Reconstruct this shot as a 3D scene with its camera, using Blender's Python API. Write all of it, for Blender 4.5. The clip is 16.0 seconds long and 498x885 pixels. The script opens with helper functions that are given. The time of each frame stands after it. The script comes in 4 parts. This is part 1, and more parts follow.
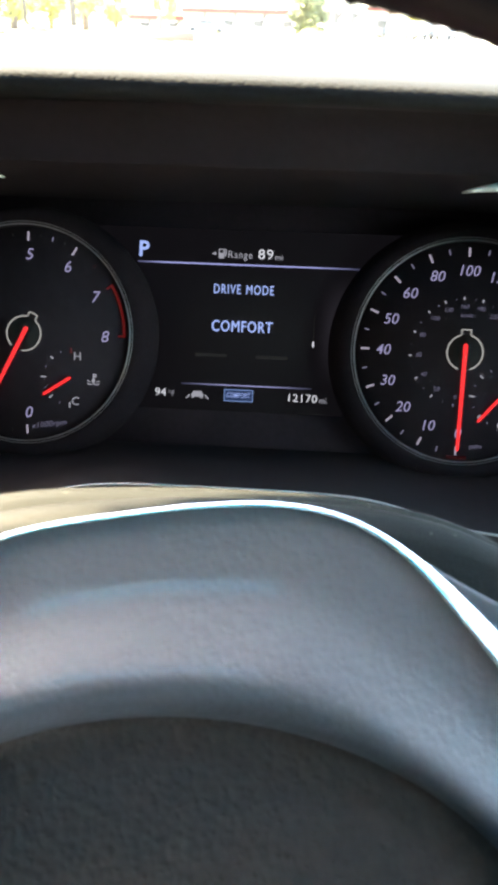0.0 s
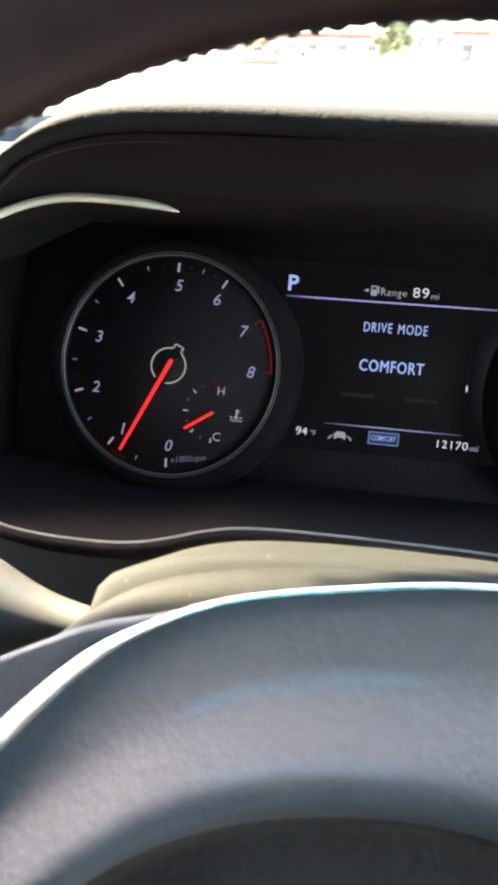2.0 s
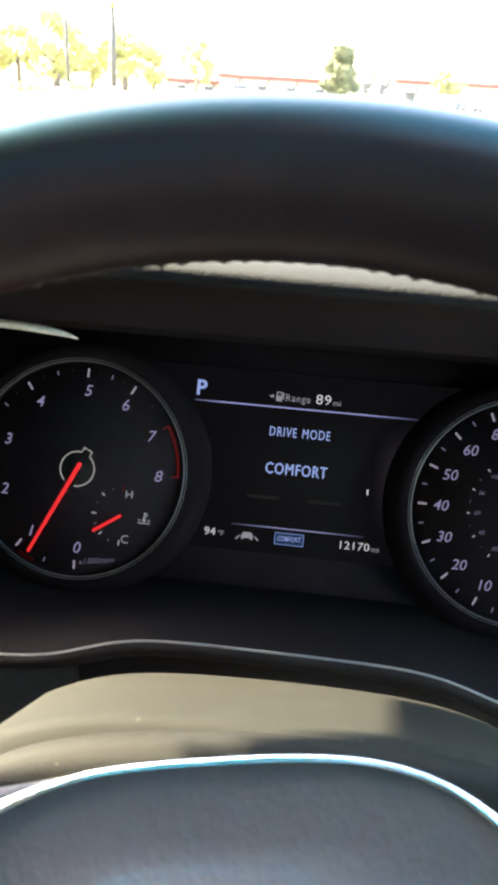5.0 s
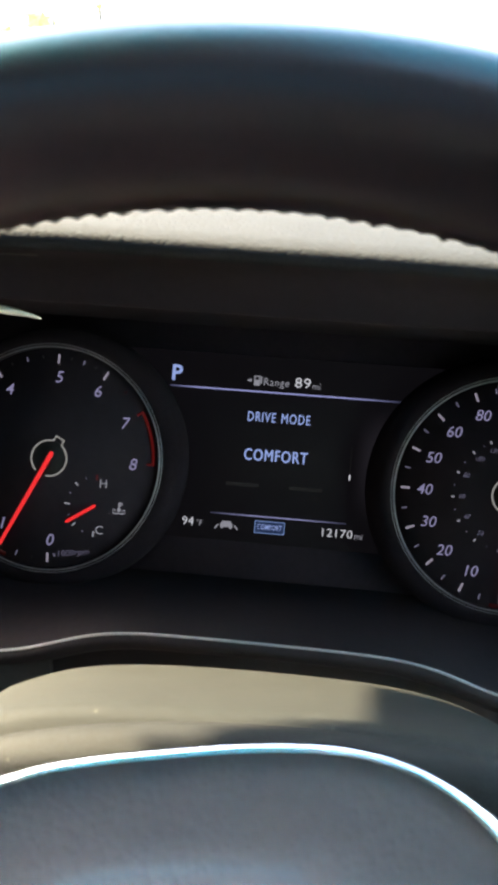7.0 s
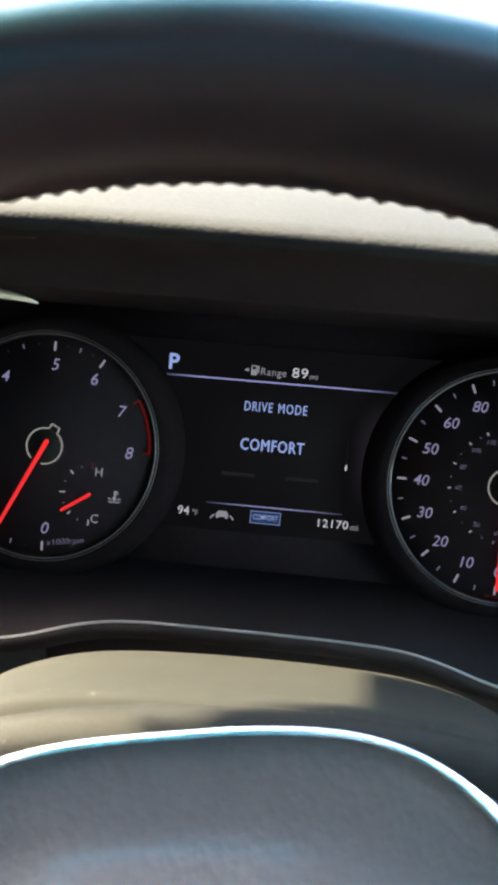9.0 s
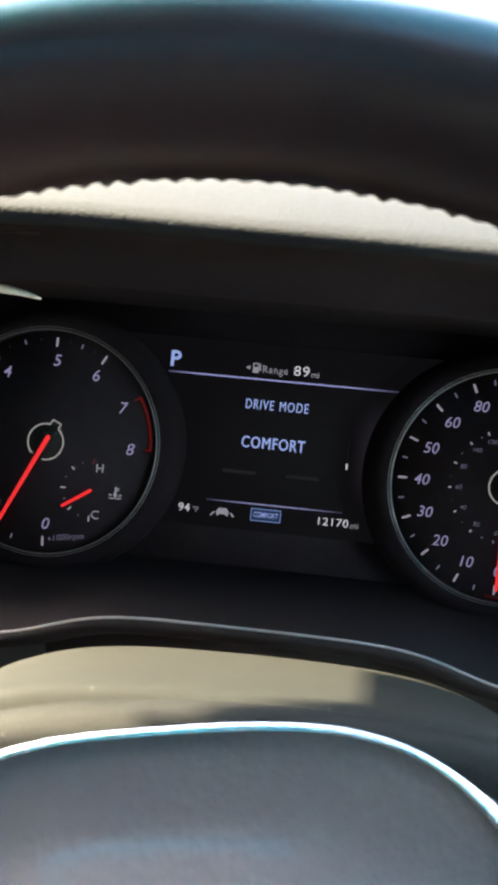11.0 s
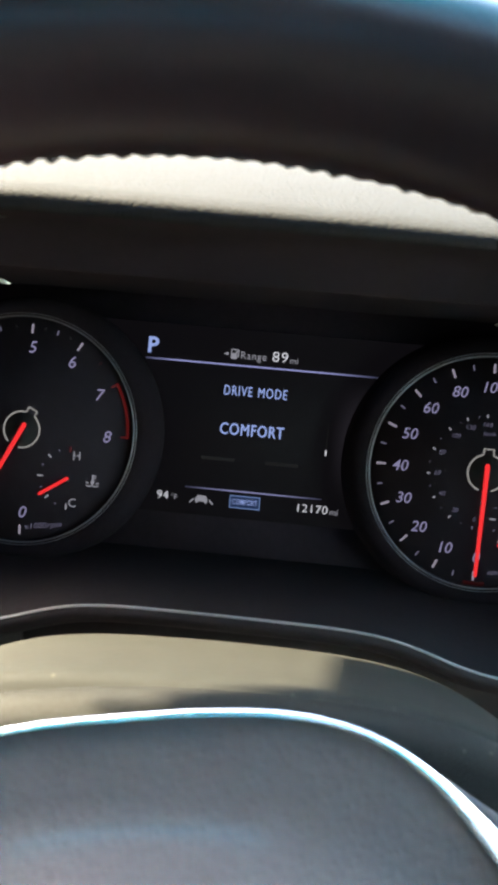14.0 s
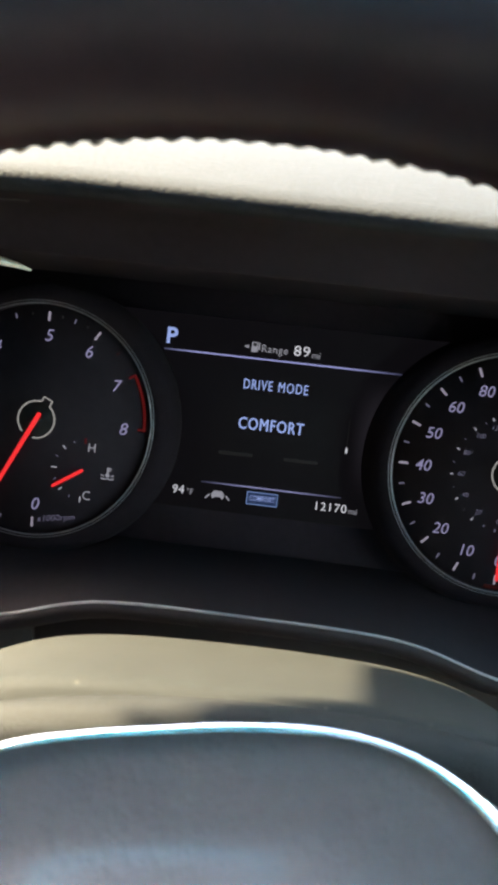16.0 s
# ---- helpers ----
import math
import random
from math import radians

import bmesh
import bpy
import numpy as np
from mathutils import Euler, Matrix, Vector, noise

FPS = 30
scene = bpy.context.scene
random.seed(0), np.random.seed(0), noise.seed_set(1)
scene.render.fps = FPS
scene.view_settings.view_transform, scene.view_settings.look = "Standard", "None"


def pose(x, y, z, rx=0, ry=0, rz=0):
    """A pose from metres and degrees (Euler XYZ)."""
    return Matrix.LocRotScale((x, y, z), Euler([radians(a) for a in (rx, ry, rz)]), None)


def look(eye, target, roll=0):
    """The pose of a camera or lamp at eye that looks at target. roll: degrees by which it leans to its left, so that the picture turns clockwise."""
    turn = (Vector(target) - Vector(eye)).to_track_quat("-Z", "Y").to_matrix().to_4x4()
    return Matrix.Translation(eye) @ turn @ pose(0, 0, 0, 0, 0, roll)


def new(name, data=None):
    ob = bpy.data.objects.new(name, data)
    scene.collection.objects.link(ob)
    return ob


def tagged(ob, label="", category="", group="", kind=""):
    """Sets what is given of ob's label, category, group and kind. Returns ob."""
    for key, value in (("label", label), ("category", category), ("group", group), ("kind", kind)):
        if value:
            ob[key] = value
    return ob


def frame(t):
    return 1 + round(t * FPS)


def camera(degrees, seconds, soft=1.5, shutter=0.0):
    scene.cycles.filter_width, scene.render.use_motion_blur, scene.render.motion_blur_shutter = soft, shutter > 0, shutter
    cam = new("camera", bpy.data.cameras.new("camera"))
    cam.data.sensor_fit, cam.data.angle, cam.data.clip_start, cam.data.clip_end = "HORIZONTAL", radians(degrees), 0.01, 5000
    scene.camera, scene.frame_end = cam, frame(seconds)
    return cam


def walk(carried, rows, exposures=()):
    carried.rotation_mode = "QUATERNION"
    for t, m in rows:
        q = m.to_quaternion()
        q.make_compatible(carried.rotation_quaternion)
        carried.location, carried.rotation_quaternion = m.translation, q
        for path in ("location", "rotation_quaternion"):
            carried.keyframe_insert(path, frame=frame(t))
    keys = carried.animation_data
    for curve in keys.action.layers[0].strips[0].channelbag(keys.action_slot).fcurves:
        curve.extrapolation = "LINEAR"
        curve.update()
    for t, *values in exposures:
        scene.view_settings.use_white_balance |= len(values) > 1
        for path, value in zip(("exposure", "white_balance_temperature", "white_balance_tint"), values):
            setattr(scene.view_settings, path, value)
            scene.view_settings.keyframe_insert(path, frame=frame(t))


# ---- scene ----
cam = camera(38.32, 16.0, soft=4.0)
cam.data.dof.use_dof = True
cam.data.dof.focus_distance = 0.35
cam.data.dof.aperture_fstop = 40.0
# seconds, eye x y z, then the turn about x, y, z in degrees
ROWS = [
    (0.0, 0.0000, -0.0000, 1.1500, 60.00, -1.18, 2.48),
    (0.5, -0.0057, 0.0018, 1.1533, 60.48, -1.57, 3.41),
    (1.0, -0.0060, 0.0037, 1.1540, 60.16, -1.52, 3.62),
    (1.5, -0.0270, 0.0070, 1.1544, 62.15, -1.83, 6.17),
    (2.0, -0.0389, 0.0139, 1.1522, 61.32, -1.25, 8.31),
    (2.5, -0.0495, 0.0141, 1.1547, 62.35, -1.38, 8.74),
    (3.0, -0.0340, 0.0067, 1.1563, 63.80, -2.53, 4.82),
    (3.5, -0.0331, 0.0096, 1.1750, 64.66, -4.61, 3.64),
    (4.0, -0.0255, 0.0153, 1.1718, 63.43, -3.96, 3.72),
    (4.5, -0.0235, 0.0240, 1.1787, 63.25, -3.71, 4.58),
    (5.0, -0.0214, 0.0245, 1.1862, 63.99, -3.20, 4.80),
    (7.5, -0.0130, 0.0325, 1.1742, 64.02, -2.49, 3.94),
    (8.0, -0.0136, 0.0310, 1.1733, 64.11, -3.06, 3.68),
    (8.5, -0.0137, 0.0319, 1.1714, 63.57, -3.07, 4.15),
    (9.0, -0.0150, 0.0310, 1.1724, 63.81, -3.26, 3.72),
    (11.5, -0.0147, 0.0305, 1.1718, 63.67, -3.72, 4.09),
    (12.0, -0.0124, 0.0305, 1.1702, 63.74, -3.46, 3.96),
    (12.5, -0.0081, 0.0309, 1.1679, 63.42, -3.33, 4.13),
    (13.0, -0.0088, 0.0306, 1.1640, 63.03, -3.64, 3.86),
    (13.5, -0.0092, 0.0315, 1.1637, 62.64, -3.96, 3.69),
    (14.0, -0.0070, 0.0325, 1.1705, 62.86, -3.58, 3.58),
    (14.5, -0.0037, 0.0347, 1.1682, 62.88, -3.52, 4.08),
    (15.0, -0.0015, 0.0367, 1.1734, 62.89, -4.15, 3.60),
    (15.5, -0.0052, 0.0392, 1.1730, 62.20, -4.40, 3.85),
    (16.0, -0.0155, 0.0398, 1.1689, 61.96, -4.72, 4.27),
]
EXPOSURE = 5.38
walk(cam, [(t, pose(x, y, z, rx, ry, rz)) for t, x, y, z, rx, ry, rz in ROWS], [(0.0, EXPOSURE + 0.5, 7350.0, 9.0), (1.5, EXPOSURE + 0.42, 7350.0, 9.0), (3.5, EXPOSURE + 0.25, 7350.0, 9.0), (4.5, EXPOSURE + 0.05, 7350.0, 9.0), (12.0, EXPOSURE + 0.05, 7350.0, 9.0), (16.0, EXPOSURE + 0.12, 7350.0, 9.0)])

# ---- light ----
SUN_AZ, SUN_EL = radians(-75.0), radians(41.0)
TO_SUN = Vector((math.sin(SUN_AZ) * math.cos(SUN_EL), math.cos(SUN_AZ) * math.cos(SUN_EL), math.sin(SUN_EL)))
world = bpy.data.worlds.new("sky")
scene.world = world
world.use_nodes = True
sky = world.node_tree.nodes.new("ShaderNodeTexSky")
sky.sky_type, sky.sun_disc = "NISHITA", False
sky.dust_density = 2.0
sky.sun_elevation, sky.sun_rotation = SUN_EL, SUN_AZ
world.node_tree.links.new(sky.outputs[0], world.node_tree.nodes["Background"].inputs[0])
world.node_tree.nodes["Background"].inputs[1].default_value = 0.12
sun = new("sun", bpy.data.lights.new("sun", "SUN"))
sun.data.energy, sun.data.angle, sun.data.color = 2.8, radians(0.6), (1.0, 0.89, 0.64)
sun.matrix_world = look((0, 0, 0), -TO_SUN)
sun.location = (-6, 2, 8)


# ---- materials ----
def material(name, colour, rough=0.5, metal=0.0, grain=0.0, scale=400.0, spread=0.15, bump=0.0, bump_scale=0.0, spec=0.5, specks=0.0, cells=False, coat=0.0):
    """A surface with two scales of variation in colour, gloss and relief."""
    m = bpy.data.materials.new(name)
    m.use_nodes = True
    t = m.node_tree
    b = t.nodes["Principled BSDF"]
    b.inputs["Roughness"].default_value, b.inputs["Metallic"].default_value = rough, metal
    b.inputs["Specular IOR Level"].default_value = spec
    b.inputs["Coat Weight"].default_value, b.inputs["Coat Roughness"].default_value = coat, 0.12
    co = t.nodes.new("ShaderNodeTexCoord")
    n1, n2 = t.nodes.new("ShaderNodeTexNoise"), t.nodes.new("ShaderNodeTexNoise")
    n1.inputs["Scale"].default_value, n2.inputs["Scale"].default_value = scale, scale * 0.06
    n1.inputs["Detail"].default_value = 4
    mix = t.nodes.new("ShaderNodeMath")
    mix.operation = "ADD"
    for n in (n1, n2):
        t.links.new(co.outputs["Object"], n.inputs["Vector"])
    t.links.new(n1.outputs["Fac"], mix.inputs[0])
    t.links.new(n2.outputs["Fac"], mix.inputs[1])
    ramp = t.nodes.new("ShaderNodeMapRange")
    ramp.inputs["From Min"].default_value, ramp.inputs["From Max"].default_value = 0.7, 1.3
    ramp.inputs["To Min"].default_value, ramp.inputs["To Max"].default_value = 1 - spread, 1 + spread
    t.links.new(mix.outputs[0], ramp.inputs["Value"])
    tone = t.nodes.new("ShaderNodeVectorMath")
    tone.operation = "SCALE"
    tone.inputs[0].default_value = colour
    t.links.new(ramp.outputs[0], tone.inputs["Scale"])
    if specks:
        # pale specks a few millimetres apart: dust, and on the collar painted sparkle
        motes, near, paint = t.nodes.new("ShaderNodeTexVoronoi"), t.nodes.new("ShaderNodeMapRange"), t.nodes.new("ShaderNodeMix")
        motes.inputs["Scale"].default_value = 150.0
        near.inputs["From Min"].default_value, near.inputs["From Max"].default_value = 0.05, 0.085
        near.inputs["To Min"].default_value, near.inputs["To Max"].default_value = specks, 0.0
        paint.data_type = "RGBA"
        paint.inputs["B"].default_value = (0.050, 0.048, 0.040, 1)
        for a, c in ((co.outputs["Object"], motes.inputs["Vector"]), (motes.outputs["Distance"], near.inputs["Value"]), (near.outputs[0], paint.inputs["Factor"]), (tone.outputs[0], paint.inputs["A"]), (paint.outputs["Result"], b.inputs["Base Color"])):
            t.links.new(a, c)
    else:
        t.links.new(tone.outputs[0], b.inputs["Base Color"])
    gloss = t.nodes.new("ShaderNodeMapRange")
    gloss.inputs["From Min"].default_value, gloss.inputs["From Max"].default_value = 0.3, 0.7
    gloss.inputs["To Min"].default_value, gloss.inputs["To Max"].default_value = max(rough - 0.025, 0.02), min(rough + 0.025, 1)
    t.links.new(n2.outputs["Fac"], gloss.inputs["Value"])
    t.links.new(gloss.outputs[0], b.inputs["Roughness"])
    if bump:
        bp = t.nodes.new("ShaderNodeBump")
        bp.inputs["Strength"].default_value = bump
        bp.inputs["Distance"].default_value = 0.0006
        if cells:
            v = t.nodes.new("ShaderNodeTexVoronoi")
            v.feature = "SMOOTH_F1"
            v.inputs["Scale"].default_value = bump_scale
            warp = t.nodes.new("ShaderNodeVectorMath")
            warp.operation = "MULTIPLY_ADD"
            t.links.new(n1.outputs["Color"], warp.inputs[0])
            warp.inputs[1].default_value = (0.002, 0.002, 0.002)
            t.links.new(co.outputs["Object"], warp.inputs[2])
            t.links.new(warp.outputs[0], v.inputs["Vector"])
            t.links.new(v.outputs["Distance"], bp.inputs["Height"])
        else:
            n3 = t.nodes.new("ShaderNodeTexNoise")
            n3.inputs["Scale"].default_value, n3.inputs["Detail"].default_value = bump_scale or scale, 5
            t.links.new(co.outputs["Object"], n3.inputs["Vector"])
            t.links.new(n3.outputs["Fac"], bp.inputs["Height"])
        t.links.new(bp.outputs[0], b.inputs["Normal"])
    return m


def lit(name, colour, strength):
    """A backlit print or a lit pixel, over black."""
    m = bpy.data.materials.new(name)
    m.use_nodes = True
    b = m.node_tree.nodes["Principled BSDF"]
    b.inputs["Base Color"].default_value = (0.003, 0.003, 0.003, 1)
    b.inputs["Roughness"].default_value = 0.7
    b.inputs["Specular IOR Level"].default_value = 0.1
    b.inputs["Emission Color"].default_value = (*colour, 1)
    b.inputs["Emission Strength"].default_value = strength * 0.25
    return m


def graded(name, colour, strength, x0, x1, x2, x3, floor=0.0):
    """Lit pixels that fade in from x0 to x1 and out from x2 to x3 across the display."""
    m = lit(name, colour, strength)
    t = m.node_tree
    co, split = t.nodes.new("ShaderNodeTexCoord"), t.nodes.new("ShaderNodeSeparateXYZ")
    t.links.new(co.outputs["Object"], split.inputs[0])
    made = []
    for a, b in ((x0, x1), (x3, x2)):
        r = t.nodes.new("ShaderNodeMapRange")
        r.inputs["From Min"].default_value, r.inputs["From Max"].default_value = a, b
        r.inputs["To Min"].default_value = floor
        t.links.new(split.outputs[0], r.inputs["Value"])
        made.append(r)
    times = [t.nodes.new("ShaderNodeMath") for _ in range(2)]
    for n in times:
        n.operation = "MULTIPLY"
    t.links.new(made[0].outputs[0], times[0].inputs[0])
    t.links.new(made[1].outputs[0], times[0].inputs[1])
    t.links.new(times[0].outputs[0], times[1].inputs[0])
    times[1].inputs[1].default_value = strength * 0.25
    t.links.new(times[1].outputs[0], t.nodes["Principled BSDF"].inputs["Emission Strength"])
    return m


LEATHER = material("black rim leather", (0.0225, 0.0128, 0.0150), 0.38, spec=0.38, bump=0.07, bump_scale=900, cells=True, scale=600)
HOOD_LEATHER = material("grained hood leather", (0.0126, 0.0136, 0.0165), 0.95, bump=0.45, bump_scale=900, cells=True, scale=500, spec=0.12)
PAD = material("soft grained airbag cover", (0.116, 0.104, 0.112), 0.50, spread=0.06, bump=0.34, bump_scale=520, cells=True, scale=300, spec=0.22, coat=0.55)
PAD_FACE = material("soft grained horn face", (0.060, 0.042, 0.037), 0.75, bump=1.0, bump_scale=480, cells=True, scale=300, spec=0.1)
PEBBLE = material("pebbled back cover plastic", (0.0043, 0.0047, 0.0052), 0.75, bump=0.40, bump_scale=2000, scale=1200, spread=0.5, specks=0.6, spec=0.15)
SHELL = material("fine column plastic", (0.0063, 0.0069, 0.0070), 0.8, spec=0.15, bump=0.30, bump_scale=2500, scale=1500, spread=0.2, specks=0.5)
STALK = material("satin stalk plastic", (0.042, 0.042, 0.043), 0.45, bump=0.05, bump_scale=1500)
BLACK = material("matt black bezel plastic", (0.0148, 0.0112, 0.0124), 0.75, scale=300, bump=0.05, bump_scale=1500, spec=0.2)
LINING = material("soft black hood lining", (0.0148, 0.0110, 0.0140), 0.85, scale=300, bump=0.05, bump_scale=1500, spec=0.12)
PIANO = material("dial face black", (0.0175, 0.0136, 0.0172), 0.75, scale=200, spec=0.08)
DRUM = material("dial collar black", (0.0120, 0.0092, 0.0114), 0.9, spec=0.04)
# bezel black again: shade at the cheeks and brow is put into the colour
CHEEK_SHADE = material("bezel black darkened for cheek shade", (0.0075, 0.0057, 0.0069), 0.9, scale=300, spec=0.03)
SHADE = material("bezel black toned for brow shade", (0.021, 0.0155, 0.019), 0.85, scale=300, bump=0.05, bump_scale=1500, spec=0.1)
PLATE = material("satin black back plate", (0.0290, 0.0220, 0.0270), 0.85, spec=0.06)
DASH = material("dashboard plastic", (0.020, 0.020, 0.020), 0.6, bump=0.3, bump_scale=900)
KNEE = material("grey knee panel plastic", (0.050, 0.049, 0.050), 0.6, bump=0.2, bump_scale=1500)
CHROME = material("satin chrome", (0.75, 0.76, 0.78), 0.22, 1.0, spread=0.04)
BROW = material("warm satin chrome", (0.85, 0.82, 0.72), 0.36, 0.4, spread=0.04)
LINE = material("silver bezel line", (0.30, 0.29, 0.28), 0.5, 0.2, spread=0.04)
RING = material("dial ring metal", (0.225, 0.215, 0.23), 0.42, 0.6, spread=0.08)
THREAD = material("black thread", (0.030, 0.027, 0.026), 0.6, scale=3000)
SEAM = material("pale seam thread", (0.30, 0.29, 0.27), 0.6, scale=3000)
# pale on unseen surfaces only, to bounce light onto the wheel's right side
SEAT = material("pale leather for bounce light", (0.50, 0.48, 0.45), 0.6, scale=300, bump=0.1)
TRIM_CLOTH = material("headliner cloth", (0.07, 0.068, 0.066), 0.9, scale=500, bump=0.2)
SATIN = material("satin spoke plastic", (0.058, 0.054, 0.064), 0.72, spread=0.06, scale=200, spec=0.3)
DOOR = material("door panel plastic", (0.022, 0.022, 0.022), 0.6, bump=0.2)
CARPET = material("carpet", (0.03, 0.03, 0.03), 0.95, scale=900, bump=0.5)

MARK = lit("lavender backlit print", (0.47, 0.46, 0.88), 0.040)
MARK_TICK = lit("pale backlit print", (0.60, 0.57, 0.82), 0.036)
MARK_DIM = lit("dim backlit print", (0.46, 0.46, 0.80), 0.019)
MARK_WHITE = lit("white backlit print", (0.72, 0.76, 1.0), 0.030)
MARK_RED = lit("red backlit print", (0.9, 0.05, 0.06), 0.0075)
RED_DIM = lit("dim red print and needle glow", (0.9, 0.05, 0.05), 0.0016)
NEEDLE = lit("glowing red needle", (1.0, 0.035, 0.045), 0.085)
HUB_LINE = lit("hub ring print", (0.70, 0.72, 0.78), 0.034)
HUB_FACE = material("hub cap dark", (0.016, 0.016, 0.016), 0.75, spec=0.1)
PIX_WHITE = lit("white pixels", (0.76, 0.82, 1.0), 0.065)
PIX_GREY = lit("grey pixels", (0.62, 0.66, 0.85), 0.035)
PIX_BLUE = lit("pale blue pixels", (0.32, 0.46, 1.0), 0.075)
PIX_DIM = lit("dim pixels", (0.55, 0.58, 0.65), 0.0016)
PIX_BOX = lit("badge blue pixels", (0.22, 0.38, 0.85), 0.045)
RULE_TOP = graded("upper rule pixels", (0.40, 0.45, 1.0), 0.060, -0.056, -0.038, 0.030, 0.058)
RULE_LOW = graded("lower rule pixels", (0.42, 0.46, 0.95), 0.046, -0.032, -0.008, 0.012, 0.037)
SCREEN = lit("dark display glass", (0.50, 0.47, 0.68), 0.00062)


def leak(m, x0, x1, y0, y1, strength):
    """Backlight that leaks out along one end of a dark display, on top of its even glow."""
    t = m.node_tree
    co, split = t.nodes.new("ShaderNodeTexCoord"), t.nodes.new("ShaderNodeSeparateXYZ")
    t.links.new(co.outputs["Object"], split.inputs[0])
    last = None
    for axis, a, b in ((0, x0, x1), (1, y0, (y0 + y1) / 2), (1, y1, (y0 + y1) / 2)):
        r = t.nodes.new("ShaderNodeMapRange")
        r.interpolation_type = "SMOOTHSTEP"
        r.inputs["From Min"].default_value, r.inputs["From Max"].default_value = a, b
        t.links.new(split.outputs[axis], r.inputs["Value"])
        if last:
            m2 = t.nodes.new("ShaderNodeMath")
            m2.operation = "MULTIPLY"
            t.links.new(last, m2.inputs[0])
            t.links.new(r.outputs[0], m2.inputs[1])
            last = m2.outputs[0]
        else:
            last = r.outputs[0]
    total = t.nodes.new("ShaderNodeMath")
    total.operation = "MULTIPLY_ADD"
    total.inputs[1].default_value = strength
    emit = t.nodes["Principled BSDF"].inputs["Emission Strength"]
    total.inputs[2].default_value = emit.default_value
    t.links.new(last, total.inputs[0])
    t.links.new(total.outputs[0], emit)


leak(SCREEN, 0.034, 0.050, -0.034, 0.026, 0.0008)


# ---- mesh helpers ----
def part(name, bm, mat, parent=None, label="", smooth=True):
    me = bpy.data.meshes.new(name)
    bm.to_mesh(me)
    bm.free()
    me.materials.append(mat)
    for p in me.polygons:
        p.use_smooth = smooth
    ob = new(name, me)
    if parent:
        ob.parent = parent
    if label:
        ob["label"] = label
    return ob


def sheet(fn, nu, nv, close_u=False, close_v=False, bm=None):
    """A grid of points fn(i / nu, j / nv)."""
    bm = bm or bmesh.new()
    cu, cv = (nu if close_u else nu + 1), (nv if close_v else nv + 1)
    vs = [[bm.verts.new(fn(i / nu, j / nv)) for j in range(cv)] for i in range(cu)]
    for i in range(nu):
        for j in range(nv):
            bm.faces.new((vs[i][j], vs[(i + 1) % cu][j], vs[(i + 1) % cu][(j + 1) % cv], vs[i][(j + 1) % cv]))
    bm.normal_update()
    return bm


def box(sx, sy, sz, at=(0, 0, 0), turn=0.0, bevel=0.0, bm=None, segments=2):
    bm = bm or bmesh.new()
    m = Matrix.Translation(at) @ Matrix.Rotation(turn, 4, "Z") @ Matrix.Diagonal((sx, sy, sz, 1))
    made = bmesh.ops.create_cube(bm, size=1, matrix=m)["verts"]
    if bevel:
        edges = {e for v in made for e in v.link_edges}
        bmesh.ops.bevel(bm, geom=list(edges), offset=bevel, segments=segments, affect="EDGES")
    return bm


def tube(points, radii, sides=10, bm=None, squash=1.0, up=Vector((0, 0, 1)), ends=True):
    """A tapered tube along points; squash flattens it along up."""
    bm = bm or bmesh.new()
    pts = [Vector(p) for p in points]
    rings = []
    for i, p in enumerate(pts):
        way = (pts[min(i + 1, len(pts) - 1)] - pts[max(i - 1, 0)]).normalized()
        side = way.cross(up).normalized()
        top = side.cross(way).normalized()
        r = radii[i] if isinstance(radii, (list, tuple)) else radii
        rings.append([bm.verts.new(p + side * (r * math.cos(a)) + top * (r * squash * math.sin(a))) for a in (2 * math.pi * k / sides for k in range(sides))])
    for a, b in zip(rings, rings[1:]):
        for k in range(sides):
            bm.faces.new((a[k], a[(k + 1) % sides], b[(k + 1) % sides], b[k]))
    if ends:
        bm.faces.new(rings[0])
        bm.faces.new(rings[-1][::-1])
    bmesh.ops.recalc_face_normals(bm, faces=bm.faces)
    return bm


def ring_band(r0, r1, z0, z1, a0=0.0, a1=2 * math.pi, n=96, bm=None):
    """A flat band between two radii with real thickness, over an arc."""
    whole = abs(a1 - a0) > 6.28
    sec = [(r0, z0), (r1, z0), (r1, z1), (r0, z1)]
    f = lambda s, k: (sec[int(round(k * 4)) % 4][0] * math.cos(a0 + (a1 - a0) * s), sec[int(round(k * 4)) % 4][0] * math.sin(a0 + (a1 - a0) * s), sec[int(round(k * 4)) % 4][1])
    bm = sheet(f, n, 4, close_u=whole, close_v=True, bm=bm)
    bmesh.ops.recalc_face_normals(bm, faces=bm.faces)
    return bm


def disc(r, z0, z1, n=96, bm=None, at=(0, 0)):
    bm = bm or bmesh.new()
    bmesh.ops.create_cone(bm, cap_ends=True, segments=n, radius1=r, radius2=r, depth=z1 - z0, matrix=Matrix.Translation((*at, (z0 + z1) / 2)))
    return bm


